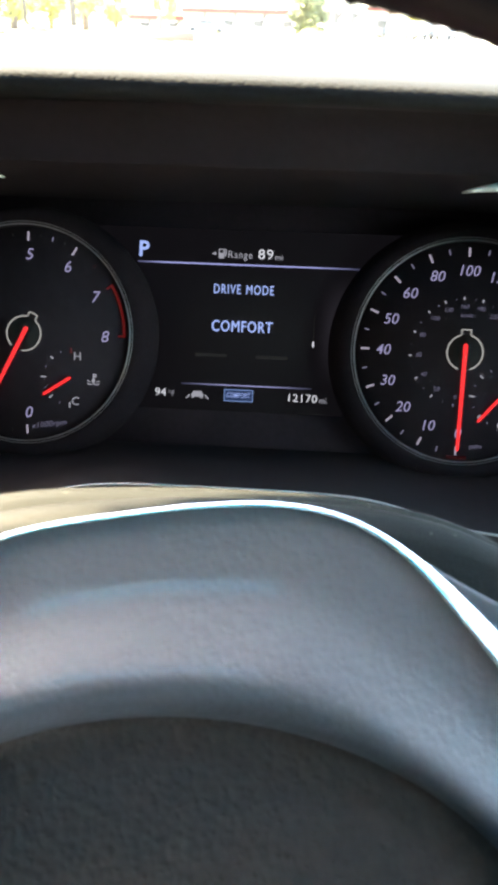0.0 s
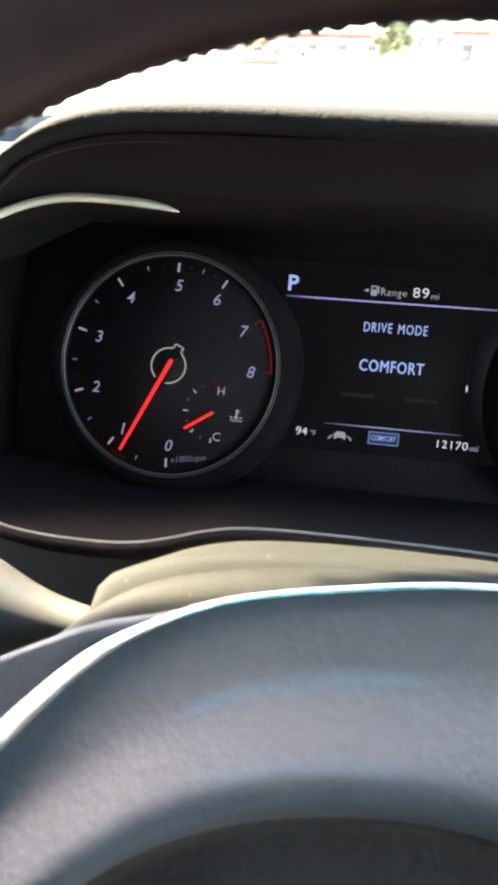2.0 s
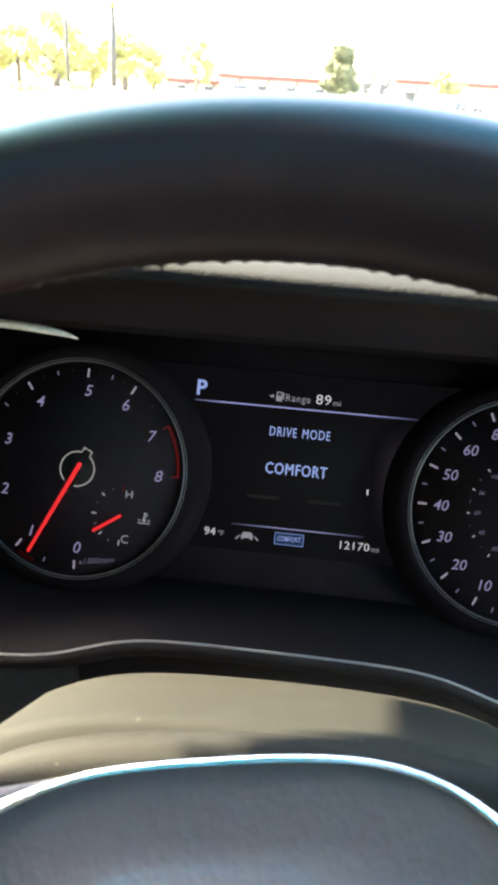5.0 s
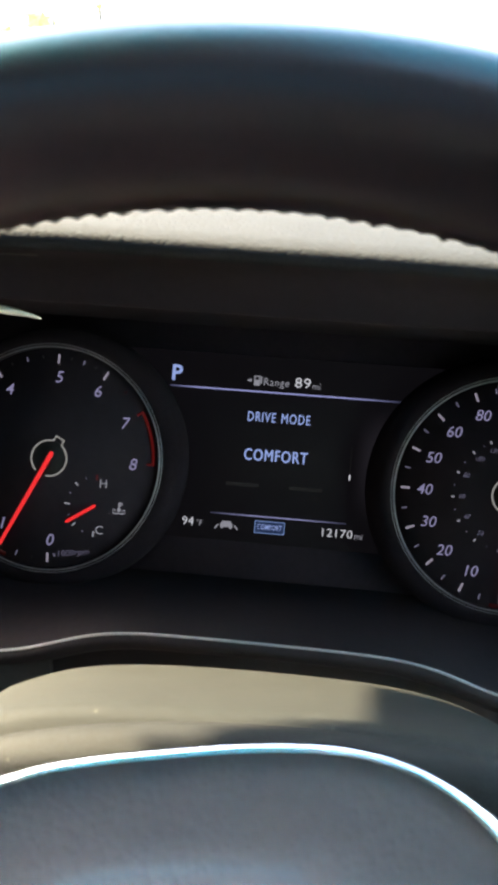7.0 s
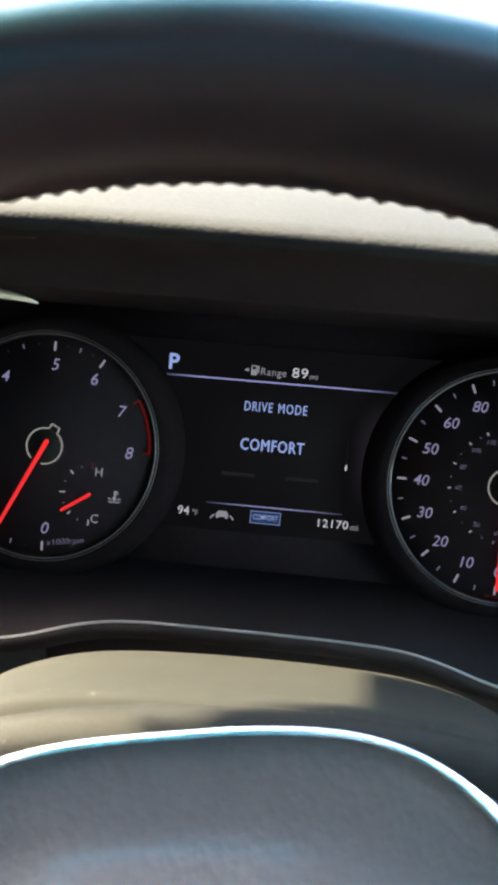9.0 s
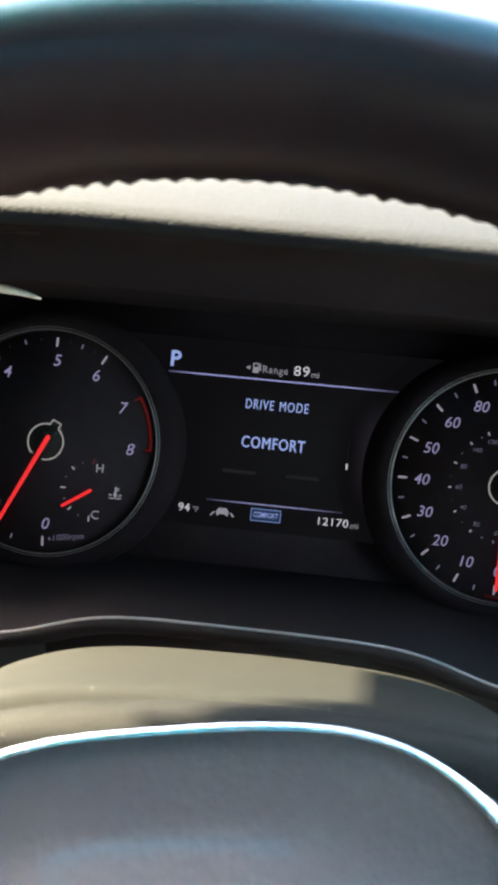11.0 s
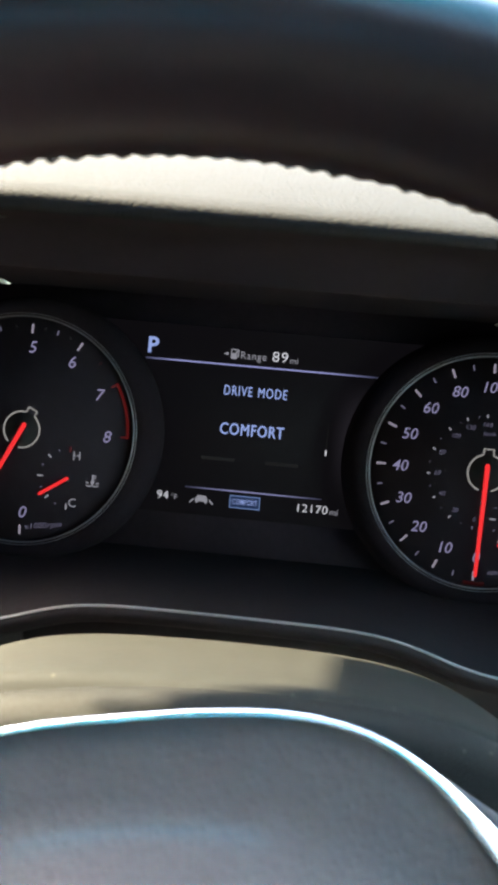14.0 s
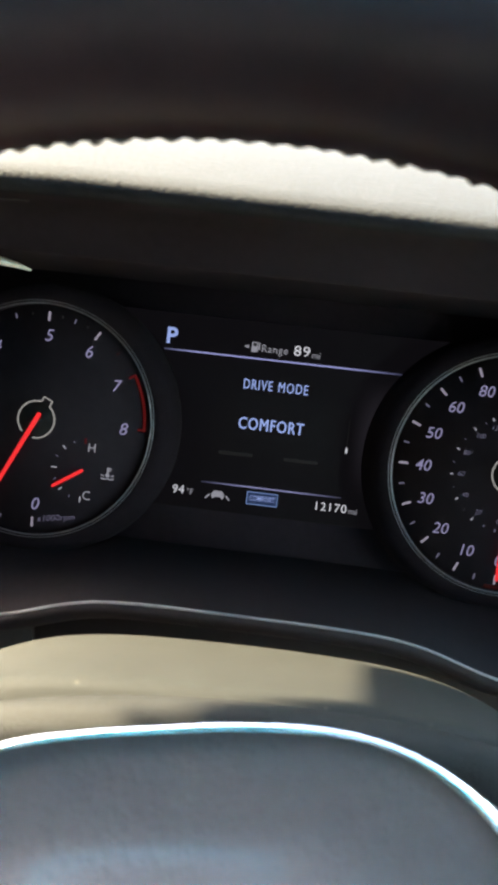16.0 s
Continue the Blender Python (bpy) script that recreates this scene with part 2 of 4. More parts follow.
def lettering(name, text, cap, at, mat, parent, width=0.0, bold=0.0, slant=0.0, align="CENTER", label="", turn=0.0, heavy=0.0, loose=1.0):
    """Flat letters of the built-in font with the given capital height, and width if given, in the plane of the parent."""
    c = bpy.data.curves.new(name, "FONT")
    c.body, c.size, c.align_x, c.align_y = text, cap / 0.729, align, "CENTER"
    c.space_character, c.space_word = loose, 1 + 1.5 * (loose - 1)
    c.shear, c.offset, c.resolution_u = slant, bold * cap, 3
    ob = bpy.data.objects.new(name, c)
    me = bpy.data.meshes.new_from_object(ob)
    bpy.data.objects.remove(ob)
    xs = [v.co.x for v in me.vertices]
    grow = width / (max(xs) - min(xs)) if width else 1.0
    me.transform(Matrix.Translation(at) @ Matrix.Rotation(turn, 4, "Z") @ Matrix.Diagonal((grow, 1, 1, 1)))
    bm = bmesh.new()
    bm.from_mesh(me)
    bpy.data.meshes.remove(me)
    bmesh.ops.remove_doubles(bm, verts=bm.verts, dist=1e-7)
    # one object a glyph: islands that share their stretch of the line belong together
    left, glyphs = set(bm.faces), []
    while left:
        todo = [left.pop()]
        isle = set(todo)
        while todo:
            for e in todo.pop().edges:
                for f in e.link_faces:
                    if f in left:
                        left.discard(f)
                        isle.add(f)
                        todo.append(f)
        xs = [v.co.x for f in isle for v in f.verts]
        lo, hi = min(xs), max(xs)
        for g in glyphs:
            if min(hi, g[1]) - max(lo, g[0]) > 0.6 * min(hi - lo, g[1] - g[0]):
                g[0], g[1] = min(lo, g[0]), max(hi, g[1])
                g[2] |= isle
                break
        else:
            glyphs.append([lo, hi, isle])
    for lo, hi, isle in sorted(glyphs, key=lambda g: g[0]):
        verts = list({v for f in isle for v in f.verts})
        at_v = {v: i for i, v in enumerate(verts)}
        piece = bpy.data.meshes.new(name)
        shifts = [(0, 0, 0)] + ([(heavy, 0, 2e-5), (-heavy, 0, 4e-5), (0, heavy * 0.7, 6e-5), (0, -heavy * 0.7, 8e-5)] if heavy else [])
        piece.from_pydata([(v.co + Vector(d))[:] for d in shifts for v in verts], [], [[at_v[v] + k * len(verts) for v in f.verts] for k in range(len(shifts)) for f in isle])
        piece.materials.append(mat)
        o = new(name, piece)
        o.parent = parent
        if label:
            o["label"] = label
    bm.free()


def thing(name, m, label, category, kind="", group=""):
    e = new(name)
    e.matrix_world = m
    e.empty_display_size = 0.02
    return tagged(e, label, category, group, kind)


def softplus(x, k):
    return k * math.log(1 + math.exp(min(x / k, 40)))


# frames of the two tilted assemblies: x to the right, y up along the face, z towards the driver
def face_frame(o, tilt, yaw):
    return Matrix.Translation(o) @ Matrix.Rotation(radians(yaw), 4, "Z") @ Matrix.Rotation(radians(90 - tilt), 4, "X")


CLUSTER = face_frame((-0.0145, 0.3330, 1.0268), 25.0, -1.2)
WHEEL = face_frame((-0.022, 0.0658, 1.0229), 33.2, 0.0)

# ---- car shell, closing the place ----
def plain(name, bm, mat, label, category, smooth=False):
    return tagged(part(name, bm, mat, smooth=smooth), label, category, kind="structure")


def hood_drop(x):
    return min(0.9 * softplus(abs(x + 0.02) - 0.118, 0.012), 0.13)


def hood_point(s, k):
    """Section of the cluster hood: underside, rolled lip, top, then down to the windscreen."""
    x = -0.34 + 0.64 * s
    sec = [(0.400, -0.110), (0.372, -0.050), (0.345, -0.022), (0.310, -0.014), (0.280, -0.0100), (0.254, -0.0072), (0.2436, -0.0054), (0.2415, -0.0040), (0.2410, -0.0024), (0.2412, -0.0010),
           (0.2424, 0.0002), (0.2510, 0.0016), (0.2800, 0.0040), (0.3100, 0.0052), (0.3500, 0.0056), (0.4200, 0.0030), (0.5200, -0.018), (0.65, -0.040)]
    y, z = sec[int(round(k * 17))]
    drop = hood_drop(x) - 0.0020 * min(max((0.05 - x) / 0.13, 0), 1)
    if y < 0.30 and z < 0:
        z *= max(0.2, 1 - drop / 0.022)
    return (x, y + 0.25 * drop * (1 if y < 0.4 else 0.3), 1.1356 + z - drop * (1.0 if y < 0.45 else 0.75))


hood = plain("dashboard_hood", sheet(hood_point, 128, 17), HOOD_LEATHER, "black grained leather hood over the instrument cluster, sunlit on top", "dashboard", True)
seam_pts = [(x, 0.335 - 0.35 * hood_drop(x), 1.1410 - hood_drop(x) + 0.0020 * min(max((0.05 - x) / 0.13, 0), 1)) for x in [-0.17 + 0.3 * i / 74 for i in range(75)]]
seam_stitch = bpy.data.meshes.new("seam_stitch")
bm = box(0.0030, 0.0014, 0.0005, bevel=0.0002)
bm.to_mesh(seam_stitch)
bm.free()
seam_stitch.materials.append(SEAM)
for p, q in zip(seam_pts, seam_pts[1:]):
    o = new("seam_stitch", seam_stitch)
    o.parent = hood
    way = Vector(q) - Vector(p)
    o.matrix_local = Matrix.Translation(p) @ way.to_track_quat("X", "Z").to_matrix().to_4x4()

plain("dashboard_top", sheet(lambda s, k: (-0.62 + 1.9 * s, [0.36, 0.45, 0.6, 0.8, 1.0][int(round(k * 4))], [1.005, 1.055, 1.08, 1.06, 1.00][int(round(k * 4))]), 24, 4), DASH, "black dashboard top below the windscreen", "dashboard", True)


plain("dashboard_lower", box(0.44, 0.02, 0.50, (-0.40, 0.33, 0.70), bevel=0.004), DASH, "black lower dashboard panel below the instruments", "dashboard")

plain("dashboard_knee_panel", box(0.37, 0.012, 0.212, (-0.290, 0.268, 0.861), bevel=0.001), KNEE, "grey plastic knee panel under the instruments", "dashboard")
# black filler added so the shaded gap round the column stays dark
plain("dashboard_dark_filler", box(0.45, 0.012, 0.212, (0.120, 0.268, 0.861), bevel=0.001), BLACK, "black filler added in the shaded gap round the steering column", "dashboard")
floor = plain("floor", box(1.86, 3.3, 0.04, (0.4, -0.5, 0.28)), CARPET, "dark carpeted car floor", "floor")
plain("wall_front", box(1.8, 0.03, 0.95, (0.4, 0.98, 0.60)), DASH, "firewall behind the dashboard", "wall")
plain("wall_left", box(0.05, 3.2, 0.78, (-0.50, -0.58, 0.67)), DOOR, "closed driver door panel below its window", "door")
plain("wall_right", box(0.05, 3.0, 0.68, (1.32, -0.6, 0.62)), SEAT, "unseen passenger door panel, pale to bounce light", "door")
plain("wall_rear", box(1.8, 0.05, 0.78, (0.4, -1.2, 0.67)), DOOR, "rear seat wall of the cabin", "wall")
# headliner with a slot added for the teal streak on the pad
bm = box(1.62, 0.235, 0.03, (0.4, -0.0125, 1.485))
box(1.62, 0.97, 0.03, (0.4, -0.715, 1.485), bm=bm)
box(0.05, 0.10, 0.03, (-0.385, -0.18, 1.485), bm=bm)
box(1.17, 0.10, 0.03, (0.625, -0.18, 1.485), bm=bm)
plain("ceiling", bm, TRIM_CLOTH, "grey cloth headliner with a slot added for the teal streak", "ceiling")
plain("roof_rail_left", box(0.06, 1.48, 0.05, (-0.424, -0.47, 1.491), bevel=0.004), TRIM_CLOTH, "padded roof rail over the driver door", "trim")
plain("roof_rail_right", box(0.06, 1.62, 0.05, (1.24, -0.40, 1.491), bevel=0.012), TRIM_CLOTH, "padded roof rail over the passenger door", "trim")
for side, nm in ((-1, "pillar_left"), (1, "pillar_right")):
    xt, xb = (-0.53, -0.57) if side < 0 else (1.25, 1.35)
    bm = box(1, 1, 1)
    for v in bm.verts:
        s, up, wide = v.co.y + 0.5, (0.04 if v.co.z > 0 else 0.0), v.co.x * 0.05
        v.co = (xt + (xb - xt) * s ** 2 + wide, 0.375 + 0.675 * s, 1.420 - 0.48 * 0.675 * s + up)
    bmesh.ops.bevel(bm, geom=list(bm.edges), offset=0.004, segments=2, affect="EDGES")
    plain(nm, bm, TRIM_CLOTH, "padded windscreen pillar", "pillar")
    plain("pillar_rear_left" if side < 0 else "pillar_rear_right", tube([(xb + 0.02 * side, -0.45, 0.98), (xt, -0.42, 1.485)], 0.05, 12), TRIM_CLOTH, "padded door pillar", "pillar", True)
# unseen block, its lower edge cut to where the sunlight should end
bm = box(0.03, 0.114, 0.10, (-0.41, 0.257, 1.46), bevel=0)
for v in bm.verts:
    if v.co.z < 1.46:
        v.co.z = 1.4365 - 0.47 * (v.co.y - 0.273)
plain("trim_blocker", bm, TRIM_CLOTH, "unseen corner block added to bound the sun on hood and column", "trim")
# added out of view: keeps sun off the pad and edges the patch
visor = thing("light_blocker", Matrix.Translation((-0.412, 0.085, 1.310)), "unseen visor-shaped sun blocker added at the side window", "sun visor")
bm = box(0.016, 0.36, 0.40, (0, 0, -0.04), bevel=0)
for z in [-0.24 + 0.40 * i / 26 for i in range(1, 26)] + [0.076 + 0.0025 * i for i in range(14)]:
    bmesh.ops.bisect_plane(bm, geom=list(bm.verts) + list(bm.edges) + list(bm.faces), plane_co=(0, 0, z), plane_no=(0, 0, 1))
for v in bm.verts:
    # the front edge leans forward towards the top, stepped to outline the column's sun patch
    lean = -0.0384 + 0.30 * (v.co.z - 0.025) + 0.06 * softplus(0.035 - v.co.z, 0.004) + 0.005 / (1 + math.exp(-(v.co.z - 0.0835) / 0.0015)) + 0.35 * softplus(v.co.z - 0.081, 0.002)
    v.co.y += lean * (0.5 + v.co.y / 0.36)
bmesh.ops.bevel(bm, geom=[e for e in bm.edges if abs(e.verts[0].co.x - e.verts[1].co.x) < 1e-6 and len(e.link_faces) == 2 and e.calc_face_angle(0) > 1.0], offset=0.004, segments=2, affect="EDGES")
part("panel", bm, TRIM_CLOTH, visor)
# second unseen blocker, holds back sky light on the left
visor = thing("light_blocker", Matrix.Translation((-0.195, 0.190, 1.476)), "unseen visor-shaped blocker added under the roof edge", "sun visor")
part("panel", box(0.41, 0.17, 0.018, bevel=0.007), TRIM_CLOTH, visor)
part("hinge_rod", tube([(-0.20, -0.088, 0.004), (0.0, -0.088, 0.004), (0.20, -0.088, 0.004)], 0.005, 10), TRIM_CLOTH, visor)

# added behind the eye to keep rear light off the instruments
plain("wall_blocker_left", box(0.05, 1.12, 0.50, (-0.50, -0.66, 1.26)), DOOR, "unseen side wall added to block light from behind", "wall")
for x, nm in ((-0.02, "wall_seat_left"), (0.78, "wall_seat_right")):
    plain(nm, box(0.52, 0.12, 0.72, (x, -0.48, 0.74), bevel=0.05, segments=3), SEAT if x > 0.5 else DOOR, "unseen front seat back added to close the cabin", "seat")

# cushion added out of view as a reflector for the airbag cover
plain("seat_bounce", box(0.54, 0.56, 0.14, (0.78, -0.14, 0.53), bevel=0.05, segments=3), SEAT, "unseen pale passenger cushion added to bounce light", "seat", True)

# ---- ground and distance ----
CONCRETE = material("pale concrete", (0.36, 0.35, 0.33), 0.85, scale=3, bump=0.2, bump_scale=40, spread=0.12)
PLASTER = material("cream plaster", (0.22, 0.205, 0.165), 0.85, scale=4)
ROOF_RED = material("brick red metal fascia", (0.090, 0.019, 0.013), 0.8, scale=6)
PANE = material("dusty window glass", (0.022, 0.022, 0.022), 0.3)
FRAME_W = material("white window frame", (0.6, 0.6, 0.58), 0.5)
SLANT_DARK = material("dark tone of slanting shadow", (0.020, 0.018, 0.016), 0.8)
BLOCK = material("pinkish block wall", (0.10, 0.065, 0.045), 0.9, scale=8)
CABINET = material("grey painted cabinet", (0.035, 0.036, 0.034), 0.6, scale=8)
BARK = material("bark", (0.09, 0.065, 0.045), 0.9, scale=60, bump=0.6)
LEAF = material("sunlit leaves", (0.26, 0.25, 0.055), 0.6, scale=8, spread=0.4)
LEAF_DARK = material("dark conifer leaves", (0.058, 0.068, 0.018), 0.6, scale=8, spread=0.4)
POLE = material("dark painted pole", (0.0060, 0.0055, 0.0045), 0.6)
LAMP_HEAD = material("yellow lamp head", (0.26, 0.19, 0.015), 0.5)
PAINT_GREY = material("grey car paint", (0.40, 0.41, 0.42), 0.3, 0.3)
PAINT_DARK = material("dark car paint", (0.28, 0.28, 0.29), 0.3, 0.2)
RUBBER = material("tyre rubber", (0.02, 0.02, 0.02), 0.8)


def ground_z(y):
    return 0.55 / (1 + math.exp(-(y - 26) / 6))


def ground_point(s, k):
    y = -300 + 300 * 2 * s if s < 0.5 else 2000 * ((s - 0.5) * 2) ** 3
    return (-1500 + 3000 * k, y, ground_z(y))


tagged(part("ground", sheet(ground_point, 120, 24), CONCRETE), "pale concrete parking lot in full sun", "ground", kind="structure")


def far(az, el, dist):
    a = radians(az)
    return Vector((dist * math.sin(a), dist * math.cos(a), 1.15 + dist * math.tan(radians(el))))


def house(name, az0, az1, dist, top, label, bays, red=True, deep=10.0):
    a, b = far(az0, 0, dist), far(az1, 0, dist)
    wide = (b - a).length
    yaw = math.atan2(b.y - a.y, b.x - a.x)
    z0 = ground_z(dist)
    h = 1.15 + dist * math.tan(radians(top)) - z0
    e = thing(name, Matrix.Translation(((a.x + b.x) / 2, (a.y + b.y) / 2, z0)) @ Matrix.Rotation(yaw, 4, "Z"), label, "building")
    part("wall", box(wide, deep, h - 0.6, (0, deep / 2, (h - 0.6) / 2)), PLASTER, e, smooth=False)
    part("roof", box(wide + 0.7, deep + 0.7, 0.6, (0, deep / 2, h - 0.3), bevel=0.05), ROOF_RED if red else PLASTER, e, "brick red roof edge" if red else "", smooth=False)
    for i in range(bays):
        x = -wide / 2 + wide * (i + 0.5) / bays
        w = part("window", box(min(1.6, wide / bays * 0.42), 0.16, h * 0.34, (x, -0.02, h * 0.42)), FRAME_W, e, smooth=False)
        part("pane", box(min(1.45, wide / bays * 0.36), 0.05, h * 0.29, (x, -0.10, h * 0.42)), PANE, w, smooth=False)
        # the slanting shadow line beside each window, modelled as a dark bar
        part("slant_shadow", tube([(x + 0.35, -0.15, h * 0.42), (x + 0.75, -0.22, h * 0.62), (x + 0.95, -0.25, h * 0.80)], [0.17, 0.13, 0.09], 6), SLANT_DARK, e, "slim dark bar in place of a slanting shadow", smooth=False)
    return e


house("shop_building", -6.95, 1.2, 110, 1.20, "long low cream shop building with a brick red roof edge", 4)
house("shop_wing", -10.6, -6.75, 112, 0.72, "lower cream wing of the shop building with a red roof edge", 2)
house("corner_building", 2.9, 5.2, 100, 2.3, "tall pale plain building front in full sun", 2, red=False)
house("far_shop", 5.6, 14.0, 118, 1.5, "far cream shop row with a red roof edge", 4)


def tree(name, az, dist, tall, wide, label, mat, count, trunk=0.18, dense=False, group=""):
    p = far(az, 0, dist)
    p.z = ground_z(dist)
    e = thing(name, Matrix.Translation(p), label, "tree", group=group)
    rnd = random.Random(int(az * 10) + int(dist))
    b = tube([(0, 0, -0.1), (0.05 * tall * 0.2, 0, tall * 0.3), (0, 0.03, tall * 0.62), (0.02, 0, tall * 0.9)], [wide * 0.07, wide * 0.05, wide * 0.03, wide * 0.01], 8, up=Vector((0, 1, 0)))
    for i in range(7):
        a = rnd.uniform(0, 6.28)
        z = tall * rnd.uniform(0.3, 0.6)
        r = wide * 0.34
        tube([(0, 0, z), (r * 0.5 * math.cos(a), r * 0.5 * math.sin(a), z + tall * 0.12), (r * math.cos(a), r * math.sin(a), z + tall * 0.2)], [wide * 0.025, wide * 0.015, wide * 0.006], 6, bm=b)
    part("trunk", b, BARK, e)
    verts, faces = [], []
    clumps = []
    for i in range(120 if dense else 26):
        t = rnd.random()
        rr = (0.5 * wide) * (1.15 * math.sin(math.pi * (0.22 + 0.70 * t)) ** 0.6 if dense else math.sin(math.pi * (0.15 + 0.8 * t)) ** 0.7) * rnd.uniform(0.05 if dense else 0.35, 0.92)
        a = rnd.uniform(0, 6.28)
        clumps.append((rr * math.cos(a), rr * math.sin(a), tall * (trunk + (1 - trunk) * t * 0.95), wide * rnd.uniform(0.10, 0.20)))
    for i in range(count):
        cx, cy, cz, cr = rnd.choice(clumps)
        c = Vector((rnd.gauss(0, 1), rnd.gauss(0, 1), rnd.gauss(0, 1))).normalized() * cr * rnd.random() ** 0.4 + Vector((cx, cy, cz))
        s = wide * rnd.uniform(0.022, 0.05) * (1.25 if dense else 1)
        u = Vector((rnd.gauss(0, 1), rnd.gauss(0, 1), rnd.gauss(0, 1))).normalized()
        v = u.orthogonal().normalized()
        n = len(verts)
        verts += [c - u * s, c + v * s * 0.5, c + u * s, c - v * s * 0.5]
        faces.append((n, n + 1, n + 2, n + 3))
    me = bpy.data.meshes.new("crown")
    me.from_pydata(verts, [], faces)
    me.materials.append(mat)
    o = new("crown", me)
    o.parent = e
    return e


tree("tree", 1.65, 78, 5.2, 3.3, "small dense dark green tree on the parking lot", LEAF_DARK, 13000, 0.04, True)
for az, d, h, w in ((-20.8, 95, 5.2, 5.4), (-18.3, 90, 6.0, 6.4), (-15.9, 98, 5.0, 4.6), (-13.6, 92, 5.2, 6.0), (-11.6, 100, 4.4, 4.2), (-8.6, 84, 4.9, 3.4), (-23.5, 90, 5.2, 5.6), (9.0, 92, 3.6, 3.4)):
    tree("tree", az, d, h * 1.15, w * 1.15, "pale green leafy tree washed out by the sun", LEAF, 3200, 0.25, group="trees by the road")


def shrub(az, dist, tall, wide):
    p = far(az, 0, dist)
    p.z = ground_z(dist)
    e = thing("shrub", Matrix.Translation(p), "low yellow-green shrub at the lot's edge", "shrub", group="shrubs")
    rnd = random.Random(int(az * 7))
    verts, faces = [], []
    for i in range(700):
        a, r = rnd.uniform(0, 6.28), rnd.random() ** 0.5
        c = Vector((wide * 0.5 * r * math.cos(a), wide * 0.5 * r * math.sin(a), tall * rnd.uniform(0.05, 1) * (1 - 0.6 * r * r)))
        u = Vector((rnd.gauss(0, 1), rnd.gauss(0, 1), rnd.gauss(0, 1))).normalized()
        v = u.orthogonal()
        n, s = len(verts), wide * 0.04
        verts += [c - u * s, c + v * s * 0.5, c + u * s, c - v * s * 0.5]
        faces.append((n, n + 1, n + 2, n + 3))
    me = bpy.data.meshes.new("foliage")
    me.from_pydata(verts, [], faces)
    me.materials.append(LEAF)
    o = new("foliage", me)
    o.parent = e


for az, d in ((-22.0, 46), (-20.2, 50), (-17.0, 66), (-13.1, 42), (-11.7, 44), (-4.95, 56), (1.9, 70)):
    shrub(az, d, 0.55 if d < 60 else 0.8, 1.0 if -14 < az < 0 else 2.4)


def low_wall(az0, az1, dist, tall):
    a, b = far(az0, 0, dist), far(az1, 0, dist)
    a.z = b.z = ground_z(dist)
    e = thing("planter_wall", Matrix.Translation((a + b) / 2) @ Matrix.Rotation(math.atan2(b.y - a.y, b.x - a.x), 4, "Z"), "low pinkish block planter wall on the lot", "wall")
    wide = (b - a).length
    part("wall", box(wide, 0.3, tall, (0, 0, tall / 2 - 0.02), bevel=0.02), BLOCK, e)
    part("coping", box(wide + 0.08, 0.38, 0.06, (0, 0, tall + 0.01), bevel=0.015), CONCRETE, e)


low_wall(-9.3, -6.2, 41, 0.46)
cabinet = far(6.6, 0, 84)
cabinet.z = ground_z(84)
cabinet = thing("utility_cabinet", Matrix.Translation(cabinet), "grey metal utility cabinet with a slim post", "cabinet")
part("body", box(0.95, 0.6, 0.95, (0, 0, 0.47), bevel=0.03), CABINET, cabinet)
part("door", box(0.85, 0.03, 0.80, (0, -0.31, 0.48), bevel=0.01), CABINET, cabinet)
part("post", tube([(-0.52, 0, 0), (-0.52, 0, 0.9), (-0.52, 0, 1.7)], 0.06, 8, up=Vector((0, 1, 0))), POLE, cabinet)


def street_lamp(az, dist, tall, thick=1.0):
    p = far(az, 0, dist)
    p.z = ground_z(dist)
    e = thing("street_lamp", Matrix.Translation(p), "slim grey street lamp with a small yellowish head", "street lamp", group="parking lot lamps")
    part("pole", tube([(0, 0, 0), (0, 0, tall * 0.5), (0, 0, tall)], [0.17 * thick, 0.15 * thick, 0.14 * thick], 10, up=Vector((0, 1, 0))), POLE, e)
    part("base", disc(0.28, 0, 0.5, 16), CONCRETE, e)
    part("lamp_head", box(0.5, 0.5, 0.55, (0, 0, tall + 0.2), bevel=0.12), LAMP_HEAD, e, "yellowish lamp head")


street_lamp(-14.4, 60, 5.5, 1.5)
street_lamp(-17.5, 66, 7.5)


def parked_car(az, dist, mat, yaw, label):
    p = far(az, 0, dist)
    p.z = ground_z(dist)
    e = thing("parked_car", Matrix.Translation(p) @ Matrix.Rotation(yaw, 4, "Z"), label, "car", group="parked cars")
    sec = [(-2.2, 0.45), (-2.15, 0.85), (-1.3, 0.95), (-0.7, 1.38), (0.7, 1.40), (1.5, 0.98), (2.15, 0.88), (2.25, 0.45)]
    bm = bmesh.new()
    l = [bm.verts.new((x, -0.85, z)) for x, z in sec]
    r = [bm.verts.new((x, 0.85, z)) for x, z in sec]
    bm.faces.new(l)
    bm.faces.new(r[::-1])
    for i in range(len(sec)):
        j = (i + 1) % len(sec)
        bm.faces.new((l[j], l[i], r[i], r[j]))
    bmesh.ops.bevel(bm, geom=list(bm.edges), offset=0.08, segments=2, affect="EDGES")
    part("body", bm, mat, e)
    for s in (-1, 1):
        part("window", box(1.5, 0.02, 0.32, (0, s * 0.87, 1.13), bevel=0.008), PANE, e)
        for x in (-1.35, 1.4):
            w = bmesh.new()
            bmesh.ops.create_cone(w, cap_ends=True, segments=20, radius1=0.33, radius2=0.33, depth=0.22, matrix=Matrix.Translation((x, s * 0.76, 0.33)) @ Matrix.Rotation(math.pi / 2, 4, "X"))
            part("wheel", w, RUBBER, e)


